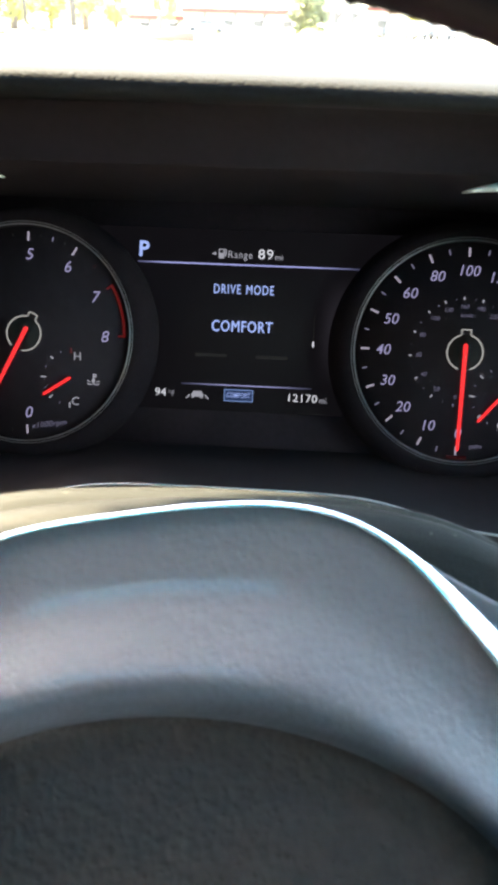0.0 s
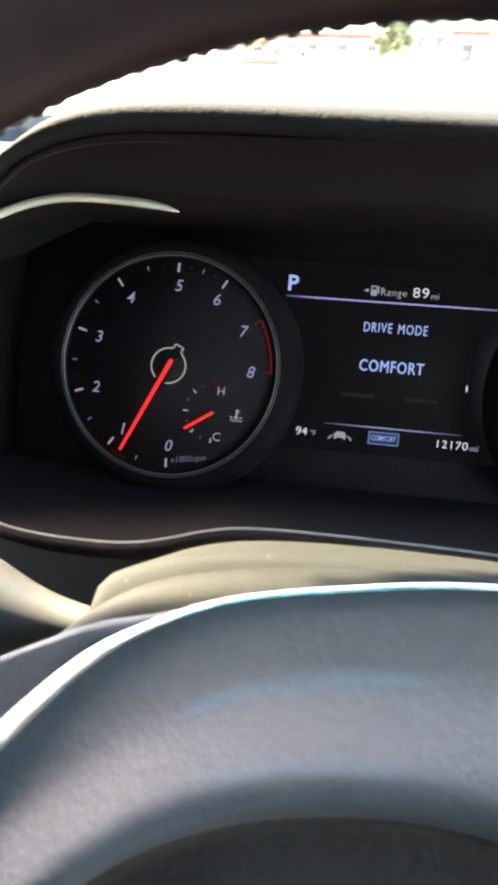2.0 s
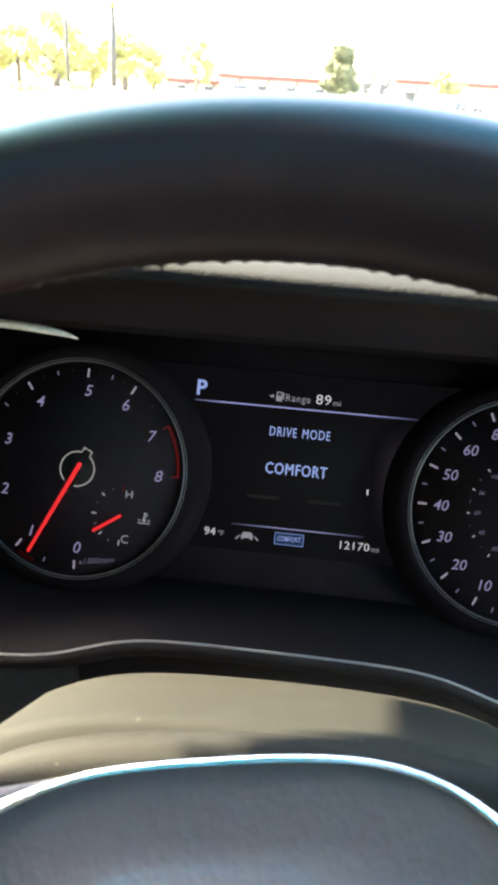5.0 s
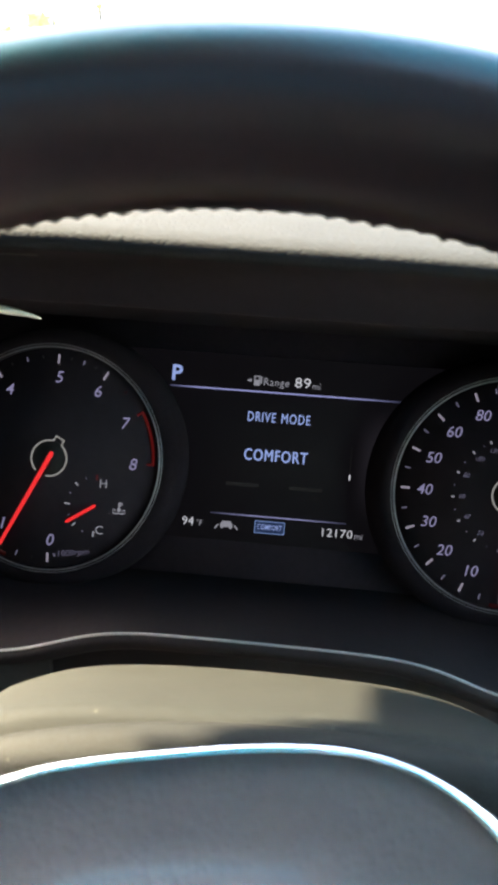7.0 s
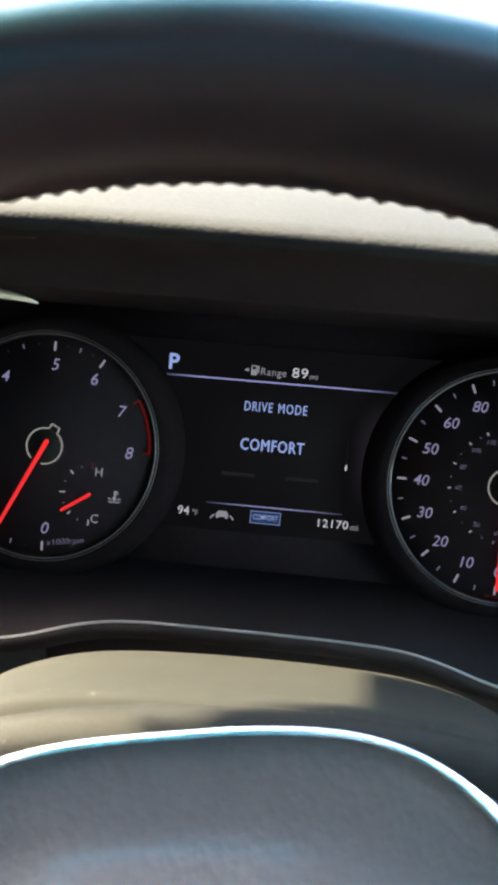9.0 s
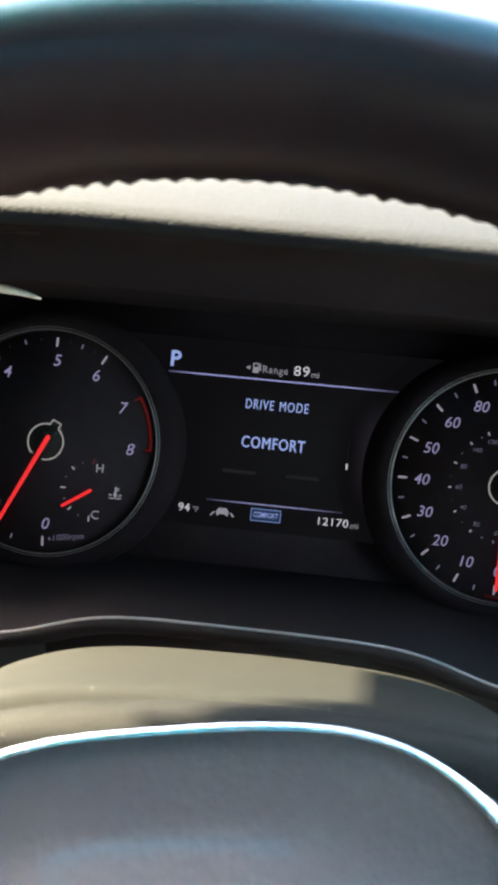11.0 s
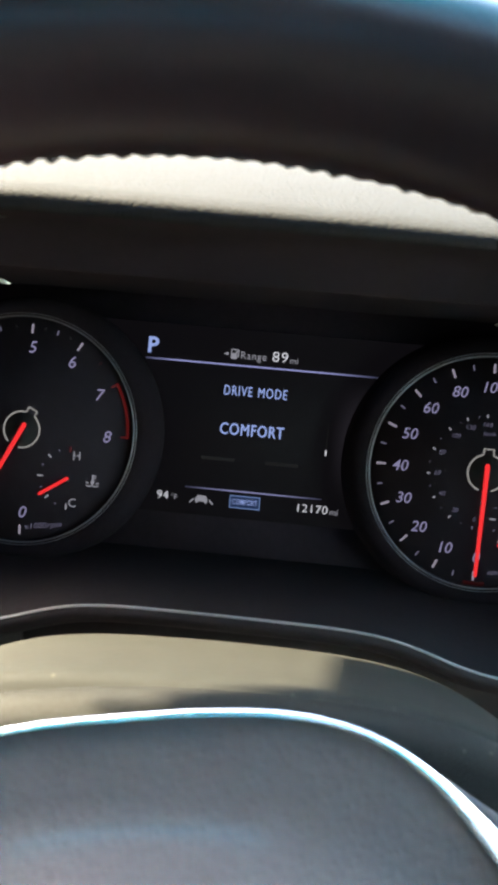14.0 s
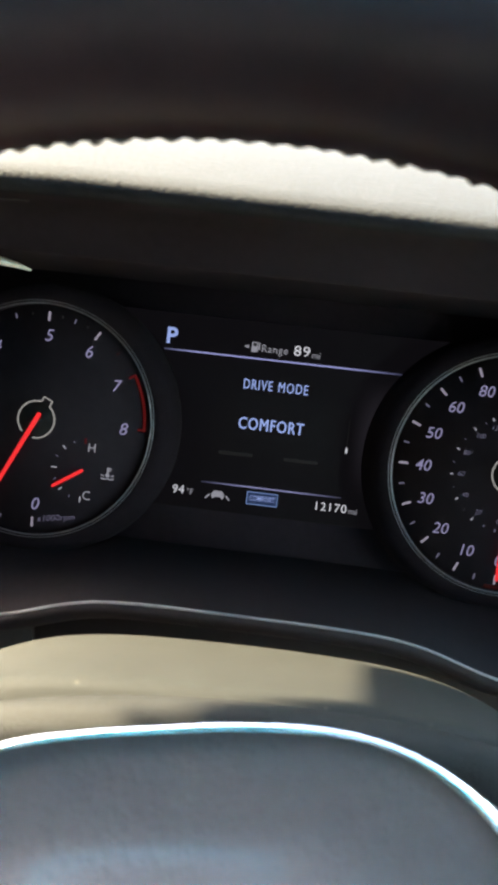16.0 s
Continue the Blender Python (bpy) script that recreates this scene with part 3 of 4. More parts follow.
for az, d, m, yaw, lb in ((9.2, 72, PAINT_GREY, 1.2, "grey parked car on the sunny lot"), (10.8, 74, PAINT_DARK, 1.2, "dark parked car on the sunny lot"), (-5.6, 86, PAINT_GREY, 0.3, "silver parked car out on the lot")):
    parked_car(az, d, m, yaw, lb)

# ---- instrument cluster ----
cluster = thing("instrument_cluster", CLUSTER, "black car instrument cluster with two lit dials and a display", "instrument cluster")
DIAL_U, DIAL_V, DIAL_W = 0.1037, -0.0122, 0.0145
part("back_plate", box(0.42, 0.128, 0.004, (0, -0.006, -0.006), bevel=0.001), PLATE, cluster)

# opening of the bezel: its lower edge dips under each dial, its upper edge arches over each dial


def lower_v(u):
    a = abs(u)
    dip = -0.0742 - 0.0143 / (1 + math.exp(-(a - 0.080) / 0.011))
    return dip + 0.9 * softplus(a - 0.172, 0.012)


def upper_v(u):
    a = abs(u)
    return 0.0452 - 1.9 * max(a - 0.118, 0) ** 2 / 0.2 * 0.62 - softplus(a - 0.178, 0.010) * 1.1


def bezel_floor(s, k):
    u = -0.188 + 0.376 * s
    return (u, -0.063 + (lower_v(u) - 0.001 + 0.063) * k, -0.004 + 0.063 * k)


part("bezel_floor", sheet(bezel_floor, 96, 8), BLACK, cluster)


def bezel_brow(s, k):
    u = -0.188 + 0.376 * s
    return (u, 0.056 + (upper_v(u) + 0.003 - 0.056) * k, -0.004 + 0.088 * k)


part("bezel_brow", sheet(bezel_brow, 96, 8), SHADE, cluster)


def lining(s, k):
    """From the brow's front edge up to the lip of the hood."""
    u = -0.188 + 0.376 * s
    a = CLUSTER @ Vector((u, upper_v(u) + 0.003, 0.084))
    x = a.x
    drop = hood_drop(x)
    b = Vector((x, 0.262 + 0.25 * drop, 1.1356 - drop - 0.0079 * max(0.2, 1 - drop / 0.022) + 0.0003))
    mid = a.lerp(b, 0.5) + Vector((0, 0.010, 0.004))
    p = (a * (1 - k) ** 2 + mid * 2 * k * (1 - k) + b * k * k)
    return CLUSTER.inverted() @ p


part("hood_lining", sheet(lining, 96, 8), LINING, cluster)
seam = [Vector(lining(s, 0.80)) + Vector((0, -0.0002, 0.0004)) for s in [0.04 + 0.24 * i / 30 for i in range(31)]]
part("lining_seam", tube(seam, 0.00035, 6), DASH, cluster)
# side walls in the darkened copy, so they read as shaded
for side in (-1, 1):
    part("bezel_cheek", sheet(lambda s, k: (side * (0.186 + 0.012 * k), -0.075 + 0.13 * s, -0.004 + 0.075 * k), 12, 4), CHEEK_SHADE, cluster)

# the lip under the chrome line
part("bezel_lip", sheet(lambda s, k: (-0.188 + 0.376 * s, lower_v(-0.188 + 0.376 * s) - [0.0, 0.0016, 0.004, 0.007, 0.010][int(round(k * 4))], [0.060, 0.0612, 0.0605, 0.057, 0.048][int(round(k * 4))]), 96, 4), BLACK, cluster)
line_pts = [(u, lower_v(u), 0.0602) for u in [-0.19 + 0.38 * i / 120 for i in range(121)]]
part("chrome_line", tube(line_pts, 0.00055, 8, squash=1.2), LINE, cluster, "thin satin chrome line")
for side in (-1, 1):
    us = [0.084 + 0.112 * i / 40 for i in range(41)]
    pts = [(side * u - 0.002, upper_v(u) - 0.0035 * math.exp(-(u - 0.084) / 0.012) , 0.0845) for u in us]
    rad = [0.0002 + 0.0014 * min(1, i / 4.5) ** 0.6 for i in range(41)]
    part("chrome_brow", tube(pts, rad, 12), BROW, cluster, "satin chrome brow over a dial")


def on_dial(r, deg, z=0.0):
    a = radians(deg)
    return (r * math.cos(a), r * math.sin(a), z)


def tick(parent, r, deg, length, width, mat, name="tick_mark"):
    part(name, box(length, width, 0.0002, on_dial(r, deg, 0.0003), radians(deg), bevel=0), mat, parent, smooth=False)


def dial_base(name, u, label):
    d = new(name)
    d.parent = cluster
    d.location = (u + (0.0006 if u < 0 else 0.0001), DIAL_V + 0.0002, DIAL_W)
    d["label"] = label
    bm = disc(0.0502, -0.004, 0.0, 128)
    part("dial_face", bm, PIANO, d)
    f = lambda s, k: (r_z[int(round(k * 6))][0] * math.cos(6.2832 * s), r_z[int(round(k * 6))][0] * math.sin(6.2832 * s), r_z[int(round(k * 6))][1])
    r_z = [(0.0501, -0.002), (0.0502, 0.0010), (0.0525, 0.0016), (0.0560, 0.0014), (0.0595, -0.002), (0.0612, -0.008), (0.0620, -0.0145)]
    b = sheet(f, 128, 6, close_u=True)
    bmesh.ops.recalc_face_normals(b, faces=b.faces)
    part("collar", b, DRUM, d)
    for R, r, m in ((0.0509, 0.00034, RING), (0.0521, 0.00016, RING)):
        t = sheet(lambda s, k: ((R + r * math.cos(6.2832 * k)) * math.cos(6.2832 * s), (R + r * math.cos(6.2832 * k)) * math.sin(6.2832 * s), 0.0018 + r * math.sin(6.2832 * k)), 160, 8, True, True)
        bmesh.ops.recalc_face_normals(t, faces=t.faces)
        part("metal_ring", t, m, d, "thin grey metal ring")
    return d


def hub(d, deg):
    """The hub cap with its keyhole outline, open where the needle leaves it."""
    cap = part("hub_cap", disc(0.0080, 0.0006, 0.0016, 48), HUB_FACE, d)
    a = radians(deg)
    part("hub_outline", ring_band(0.0078, 0.0085, 0.0016, 0.0019, a + 0.34, a + 2.89, 40), HUB_LINE, cap)
    part("hub_outline", ring_band(0.0078, 0.0085, 0.0016, 0.0019, a + 3.40, a + 5.95, 40), HUB_LINE, cap)
    b = math.pi + a
    for off in (-0.0021, 0.0021):
        c = Vector((math.cos(b), math.sin(b), 0)) * 0.0094 + Vector((-math.sin(b), math.cos(b), 0)) * off
        part("hub_outline", box(0.0024, 0.0006, 0.0003, (c.x, c.y, 0.00175), b), HUB_LINE, cap, smooth=False)
    c = Vector((math.cos(b), math.sin(b), 0)) * 0.0104
    part("hub_outline", box(0.0006, 0.0046, 0.0003, (c.x, c.y, 0.00175), b), HUB_LINE, cap, smooth=False)


def needle(d, deg, r0, r1, w0, w1, z, at=(0, 0)):
    a = radians(deg)
    way, side = Vector((math.cos(a), math.sin(a), 0)), Vector((-math.sin(a), math.cos(a), 0))
    o = Vector((*at, z))
    bm = bmesh.new()
    rows = [(r0, w0 * 0.6), (r0 + w0 * 0.4, w0), (r1 - w1 * 0.5, w1), (r1, w1 * 0.5)]
    low = [[bm.verts.new(o + way * r + side * (s * w / 2)) for s in (-1, 1)] for r, w in rows]
    top = [[bm.verts.new(o + way * r + side * (s * w / 2 * 0.5) + Vector((0, 0, 0.0006))) for s in (-1, 1)] for r, w in rows]
    for i in range(3):
        bm.faces.new((top[i][0], top[i + 1][0], top[i + 1][1], top[i][1]))
        bm.faces.new((low[i][0], low[i + 1][0], top[i + 1][0], top[i][0]))
        bm.faces.new((top[i][1], top[i + 1][1], low[i + 1][1], low[i][1]))
    bm.faces.new((low[0][0], top[0][0], top[0][1], low[0][1]))
    bm.faces.new((low[3][1], top[3][1], top[3][0], low[3][0]))
    bmesh.ops.recalc_face_normals(bm, faces=bm.faces)
    part("needle", bm, NEEDLE, d, "glowing red needle", smooth=False)


def small_gauge(d, cu, cv, turn):
    """The small arc gauge inside a dial, with its needle."""
    for i in range(9):
        deg = 90 + i * 22.5
        big = i in (0, 4, 8)
        mid = i in (2, 6)
        r = 0.0130
        c = on_dial(r, deg)
        mat = MARK_RED if i == 0 else (MARK_WHITE if big or mid else MARK_DIM)
        part("gauge_mark", box(0.0026 if big else 0.0020 if mid else 0.0011, 0.0007 if big or mid else 0.0005, 0.0002, (cu + c[0], cv + c[1], 0.0003), radians(deg)), mat, d, smooth=False)
    needle(d, 213.5 + turn, -0.0004, 0.0154, 0.0015, 0.0014, 0.0012, (cu, cv))


# tachometer
tach = dial_base("tachometer", -DIAL_U, "engine speed dial with lavender numerals and a red zone")


def tach_deg(n):
    return 272.7 - 36.76 * n if n <= 5 else 88.9 - 29.4 * (n - 5)


for n in range(9):
    if n < 7:
        tick(tach, 0.0455, tach_deg(n), 0.0042, 0.0010, MARK_TICK)
    rr = 0.0376 if n not in (0,) else 0.0370
    c = on_dial(rr, tach_deg(n))
    lettering("numeral", str(n), 0.0055, (c[0] + 0.0007, c[1] - 0.0006, 0.0003), MARK, tach, bold=0.006, slant=0.18)
for i in range(16):
    n = 0.25 + i * 0.5
    tick(tach, 0.0462, tach_deg(i * 0.5 + 0.5 if i * 0.5 + 0.5 < 6.9 else 6.5), 0.0022, 0.0007, MARK_DIM) if (i % 2 == 0 and i < 12) else None
    if n < 6.2:
        tick(tach, 0.0464, tach_deg(n), 0.0010, 0.0005, PIX_DIM)
tick(tach, 0.0462, tach_deg(6.5), 0.0018, 0.0008, RED_DIM)
a1, a0 = radians(tach_deg(6.98)), radians(tach_deg(8.02))
part("red_zone", ring_band(0.0472, 0.0484, 0.0002, 0.0005, a0, a1, 40), MARK_RED, tach, "red zone arc")
for n in (7, 8):
    tick(tach, 0.0464, tach_deg(n), 0.0034, 0.0009, MARK_RED)
hub(tach, 244)
needle(tach, 244.0, -0.0034, 0.0460, 0.0021, 0.0015, 0.0022)
# the needle's glow on the dial, painted as a dim red arc
part("needle_glow", ring_band(0.0482, 0.0498, 0.0001, 0.0002, radians(239), radians(249), 16), RED_DIM, tach)
small_gauge(tach, 0.0225, -0.0200, 0)
lettering("letter", "H", 0.0041, (0.0256, -0.0099, 0.0003), MARK_WHITE, tach)
lettering("letter", "C", 0.0041, (0.0252, -0.0312, 0.0003), MARK_WHITE, tach)
lettering("scale_note", "x1000rpm", 0.0028, (0.0126, -0.0426, 0.0003), MARK_DIM, tach, width=0.0172, slant=0.15, turn=0.16)
# coolant sign
bm = box(0.0008, 0.0034, 0.0002, (0.0337, -0.0192, 0.0003))
for y in (-0.0180, -0.0190):
    box(0.0012, 0.0005, 0.0002, (0.0347, y, 0.0003), bm=bm)
disc(0.0009, 0.0002, 0.0004, 12, bm, (0.0337, -0.0210))
for i in range(4):
    for y, w in ((-0.0212, 0.0), (-0.0226, 1.0)):
        if w or i in (0, 3):
            box(0.0016, 0.0005, 0.0002, (0.0315 + i * 0.00147, y, 0.0003), 0.3 if i % 2 else -0.3, bm=bm)
part("coolant_sign", bm, MARK_WHITE, tach, smooth=False)

# speedometer
speedo = dial_base("speedometer", DIAL_U, "road speed dial with lavender numerals and an inner scale")
for i, num in enumerate(("0", "10", "20", "30", "40", "50", "60", "80", "100", "120", "140", "160")):
    deg = 269.0 - 22.27 * i
    tick(speedo, 0.0457, deg, 0.0040, 0.0010, MARK_TICK)
    if i < 11:
        tick(speedo, 0.0463, deg - 11.13, 0.0024, 0.0007, MARK_DIM)
    c = on_dial(0.0374, deg)
    lettering("numeral", num, 0.0050, (c[0], c[1] - 0.0003, 0.0003), MARK, speedo, bold=0.005, slant=0.18)
for i, num in enumerate(("0", "20", "40", "60", "80", "100", "130", "160", "190", "220")):
    deg = (262 - 25.6 * i) if i < 6 else (134 - 20.2 * (i - 5))
    tick(speedo, 0.0248, deg, 0.0014, 0.0007, MARK_WHITE if i else MARK_DIM, "inner_mark")
    tick(speedo, 0.0246, deg - 12, 0.0008, 0.0004, MARK_DIM, "inner_mark")
    c = on_dial(0.0210, deg)
    lettering("inner_numeral", num, 0.0021, (c[0], c[1], 0.0003), MARK_DIM, speedo, slant=0.18)
lettering("unit_note", "km/h", 0.0020, (0.0, 0.0170, 0.0003), MARK_DIM, speedo, slant=0.15)
lettering("unit_note", "MPH", 0.0021, (0.0080, -0.0438, 0.0003), MARK_DIM, speedo, slant=0.15, turn=0.12)
hub(speedo, 269.3)
needle(speedo, 269.3, -0.0040, 0.0458, 0.0021, 0.0015, 0.0022)
# painted red glow under this needle's tip as well
part("needle_glow", ring_band(0.0482, 0.0498, 0.0001, 0.0002, radians(264), radians(275), 16), RED_DIM, speedo)
small_gauge(speedo, 0.0180, -0.0200, 16.5)

# display
display = new("display")
display.parent = cluster
display["label"] = "dark colour display with white and blue writing"
part("panel", box(0.150, 0.088, 0.002, (0, -0.001, -0.0012), bevel=0.0004), SCREEN, display)
Z = 0.0002
lettering("gear_letter", "P", 0.0074, (-0.0502, 0.0320, Z), PIX_BLUE, display, bold=0.035)
lettering("range_word", "Range", 0.0036, (-0.0030, 0.0309, Z), PIX_GREY, display, width=0.0118, loose=1.12)
lettering("range_number", "89", 0.0048, (0.0094, 0.0314, Z), PIX_WHITE, display, width=0.0072, loose=1.12)
lettering("range_unit", "mi", 0.0030, (0.0158, 0.0304, Z), PIX_GREY, display)
bm = box(0.0028, 0.0046, 0.0001, (-0.0121, 0.0313, Z))
box(0.0007, 0.0034, 0.0001, (-0.0101, 0.0317, Z), bm=bm)
part("fuel_sign", bm, PIX_GREY, display, smooth=False)
part("fuel_arrow", tube([(-0.0147, 0.0311, Z), (-0.0167, 0.0311, Z)], [0.0011, 0.0002], 3, squash=0.05), PIX_GREY, display, smooth=False)
part("fuel_gauge_window", box(0.0017, 0.0014, 0.0001, (-0.0121, 0.0324, Z + 0.0001)), SCREEN, display, smooth=False)
part("rule", box(0.1085, 0.0007, 0.0001, (0.0012, 0.0262, Z)), RULE_TOP, display, smooth=False)
part("rule", box(0.0640, 0.0006, 0.0001, (0.0026, -0.0322, Z)), RULE_LOW, display, smooth=False)
lettering("mode_title", "DRIVE MODE", 0.0047, (-0.0006, 0.0142, Z), PIX_BLUE, display, width=0.0292, heavy=0.00006, loose=1.18)
lettering("mode_word", "COMFORT", 0.0056, (-0.0007, -0.0037, Z), PIX_BLUE, display, width=0.0296, heavy=0.00014, loose=1.12)
for x in (-0.0153, 0.0145):
    part("dim_bar", box(0.0155, 0.0016, 0.0001, (x, -0.0178, Z)), PIX_DIM, display, smooth=False)
part("scroll_track", box(0.0003, 0.0160, 0.0001, (0.0344, -0.0045, Z)), PIX_DIM, display, smooth=False)
part("scroll_thumb", box(0.0008, 0.0025, 0.0001, (0.0344, -0.0105, Z + 0.0001)), PIX_WHITE, display, smooth=False)
lettering("temperature", "94", 0.0041, (-0.0396, -0.0372, Z), PIX_WHITE, display, loose=1.05)
lettering("temperature_unit", "°F", 0.0026, (-0.0342, -0.0376, Z), PIX_GREY, display)
lettering("odometer", "12170", 0.0039, (0.0303, -0.0372, Z), PIX_WHITE, display, width=0.0140, loose=1.08)
lettering("odometer_unit", "mi", 0.0030, (0.0406, -0.0378, Z), PIX_GREY, display)
bm = box(0.0058, 0.0017, 0.0001, (-0.0213, -0.0377, Z), bevel=0)
box(0.0034, 0.0012, 0.0001, (-0.0213, -0.0365, Z), bm=bm)
box(0.0036, 0.0005, 0.0001, (-0.0213, -0.0359, Z), bm=bm)
for s in (-1, 1):
    box(0.0006, 0.0017, 0.0001, (-0.0213 + s * 0.0021, -0.0366, Z), s * 0.5, bm=bm)
    box(0.0010, 0.0009, 0.0001, (-0.0213 + s * 0.0021, -0.0388, Z), bm=bm)
    box(0.0007, 0.0026, 0.0001, (-0.0213 + s * 0.0046, -0.0385, Z), s * 0.75, bm=bm)
part("lane_sign", bm, PIX_GREY, display, smooth=False)
badge = part("mode_badge", box(0.0143, 0.0060, 0.0001, (-0.0009, -0.0371, Z), bevel=0), PIX_BOX, display, smooth=False)
part("badge_inside", box(0.0133, 0.0050, 0.0001, (-0.0009, -0.0371, Z + 0.0001)), lit("badge dark pixels", (0.1, 0.2, 0.6), 0.012), badge, smooth=False)
lettering("badge_word", "COMFORT", 0.0026, (-0.0009, -0.0371, Z + 0.0003), PIX_BLUE, badge, width=0.0115, bold=0.01, loose=1.1)

# ---- steering wheel ----
wheel = thing("steering_wheel", WHEEL, "black leather steering wheel with laced rim and satin chrome hub trim", "steering wheel")
RIM_R, RIM_T, RIM_U = 0.1784, 0.0143, 0.002


def rim_point(s, k):
    a, b = 2 * math.pi * s, 2 * math.pi * k
    r = RIM_R + RIM_T * math.cos(b)
    return (RIM_U + r * math.cos(a), r * math.sin(a), 1.06 * RIM_T * math.sin(b))


bm = sheet(rim_point, 240, 28, True, True)
bmesh.ops.recalc_face_normals(bm, faces=bm.faces)
rim = part("rim", bm, LEATHER, wheel, "black leather wheel rim")
stitch = bpy.data.meshes.new("stitch")
bm = bmesh.new()
bmesh.ops.create_icosphere(bm, subdivisions=1, radius=1, matrix=Matrix.Diagonal((0.0021, 0.0012, 0.0008, 1)))
bm.to_mesh(stitch)
bm.free()
stitch.materials.append(THREAD)
for p in stitch.polygons:
    p.use_smooth = True
COUNT = 256
for i in range(COUNT):
    a = 2 * math.pi * i / COUNT
    b = radians(213.0)
    r = RIM_R + (RIM_T - 0.0002) * math.cos(b)
    o = new("stitch", stitch)
    o.parent = rim
    radial = Vector((math.cos(a), math.sin(a), 0))
    out = radial * math.cos(b) + Vector((0, 0, math.sin(b)))
    along = Vector((-math.sin(a), math.cos(a), 0))
    o.matrix_local = Matrix.Translation((RIM_U + r * math.cos(a), r * math.sin(a), 1.06 * (RIM_T - 0.0002) * math.sin(b))) @ Matrix((along, out.cross(along), out)).transposed().to_4x4() @ Matrix.Rotation(0.45 + random.uniform(-0.25, 0.25), 4, "Z") @ Matrix.Diagonal((random.uniform(0.75, 1.2), 1, random.uniform(0.5, 1.35), 1))


def trim_lean(d):
    """The hub stands a little turned: one shoulder of its arch is lower."""
    return (0.0033 * math.sin(math.pi * d / 0.075) - 0.001) / (1 + math.exp((abs(d) - 0.066) / 0.004))


def trim_v(d):
    return 0.065 - 0.0144 * math.log(1 + math.exp((abs(d) - 0.051) / 0.012)) + trim_lean(d)


HUB_U, HUB_W = 0.002, -0.0476


def outline(s):
    """Edge of the hub cover: arched top, then round below."""
    if s < 0.6:
        d = -0.104 + 0.208 * s / 0.6
        return (HUB_U + d, trim_v(d))
    a = -math.pi * (s - 0.6) / 0.4
    return (HUB_U + 0.104 * math.cos(a), trim_v(0.104) + 0.125 * math.sin(a))


HORN_U, HORN_V, HORN_A, HORN_B = HUB_U + 0.004, -0.0477, 0.085, 0.060


def horn_edge(s, grow, part_of=1.0):
    """Oval rim of the horn face, met along the way from its centre to the cover's edge."""
    u, v = outline(s)
    a = math.atan2((v - HORN_V) / HORN_B, (u - HORN_U) / HORN_A)
    return (HORN_U + (HORN_A + grow) * part_of * math.cos(a), HORN_V + (HORN_B + grow) * part_of * math.sin(a))


def pad_point(s, k):
    u, v = outline(s)
    x, y = horn_edge(s, 0.0035)
    prof = [(0.0, -0.0006), (0.006, 0.00055), (0.02, 0.00066), (0.20, 0.0018), (0.33, 0.00265), (0.37, 0.0031), (0.41, 0.00365), (0.45, 0.00435), (0.49, 0.0052), (0.61, 0.0083), (0.70, 0.01075), (0.755, 0.01195), (0.81, 0.0124), (0.87, 0.0117), (0.935, 0.0089), (1.0, 0.0044)]
    f, h = prof[int(round(k * 15))]
    return (u + (x - u) * f, v + (y - v) * f, HUB_W + h)


def face_point(s, k):
    prof = [(0.0035, 1, 0.0044), (0.0022, 1, 0.0028), (0.0008, 1, 0.0018), (-0.001, 1, 0.0016), (-0.004, 1, 0.0027), (-0.010, 1, 0.0056), (-0.010, 0.7, 0.0092), (-0.010, 0.35, 0.0113), (-0.010, 0.003, 0.0118)]
    g, f, h = prof[int(round(k * 8))]
    return (*horn_edge(s, g, f), HUB_W + h)


bm = sheet(pad_point, 160, 15, close_u=True)
bmesh.ops.recalc_face_normals(bm, faces=bm.faces)
part("airbag_cover", bm, PAD, wheel, "grey-black grained airbag cover")
bm = sheet(face_point, 160, 8, close_u=True)
bmesh.ops.recalc_face_normals(bm, faces=bm.faces)
part("horn_face", bm, PAD_FACE, wheel, "dark horn face with a grooved edge")


def trim_wide(d):
    return 0.0017 + (0.30 if d > 0 else 0.16) * softplus(abs(d) - 0.056, 0.006)


def trim_point(s, k):
    d = -0.140 + 0.280 * s
    v, w = trim_v(d), trim_wide(d)
    a = 2 * math.pi * k
    n = Vector((1.2 / (1 + math.exp(-(abs(d) - 0.051) / 0.012)) * (1 if d > 0 else -1), 1)).normalized()
    c = math.copysign(abs(math.cos(a)) ** 0.7, math.cos(a)) * w * 0.5 + 0.15 * (w - 0.0017)
    return (HUB_U + d + n.x * c, v + n.y * c, HUB_W + 0.0006 - 0.85 * c + 0.0007 * math.sin(a))


bm = sheet(trim_point, 140, 12, close_v=True)
bmesh.ops.recalc_face_normals(bm, faces=bm.faces)
part("chrome_trim", bm, CHROME, wheel, "satin chrome trim round the airbag cover")


def back_point(s, k):
    d = -0.150 + 0.300 * s
    if k == 0:
        return (HUB_U + d, trim_v(d) - 0.006, -0.0500)
    prof = [(0.0, 0.0), (-0.0004, -0.0492), (0.0006, -0.0500), (0.0010, -0.0520), (0.0008, -0.0550), (0.0002, -0.0565), (-0.003, -0.0575), (-0.03, -0.0575)]
    h, w = prof[int(round(k * 7))]
    return (HUB_U + d, 0.0625 + h - 0.505 * softplus(abs(d) - 0.039, 0.012) + 0.9 * trim_lean(d), w)


part("back_cover", sheet(back_point, 100, 7), SATIN, wheel, "smooth satin grey spoke cover")


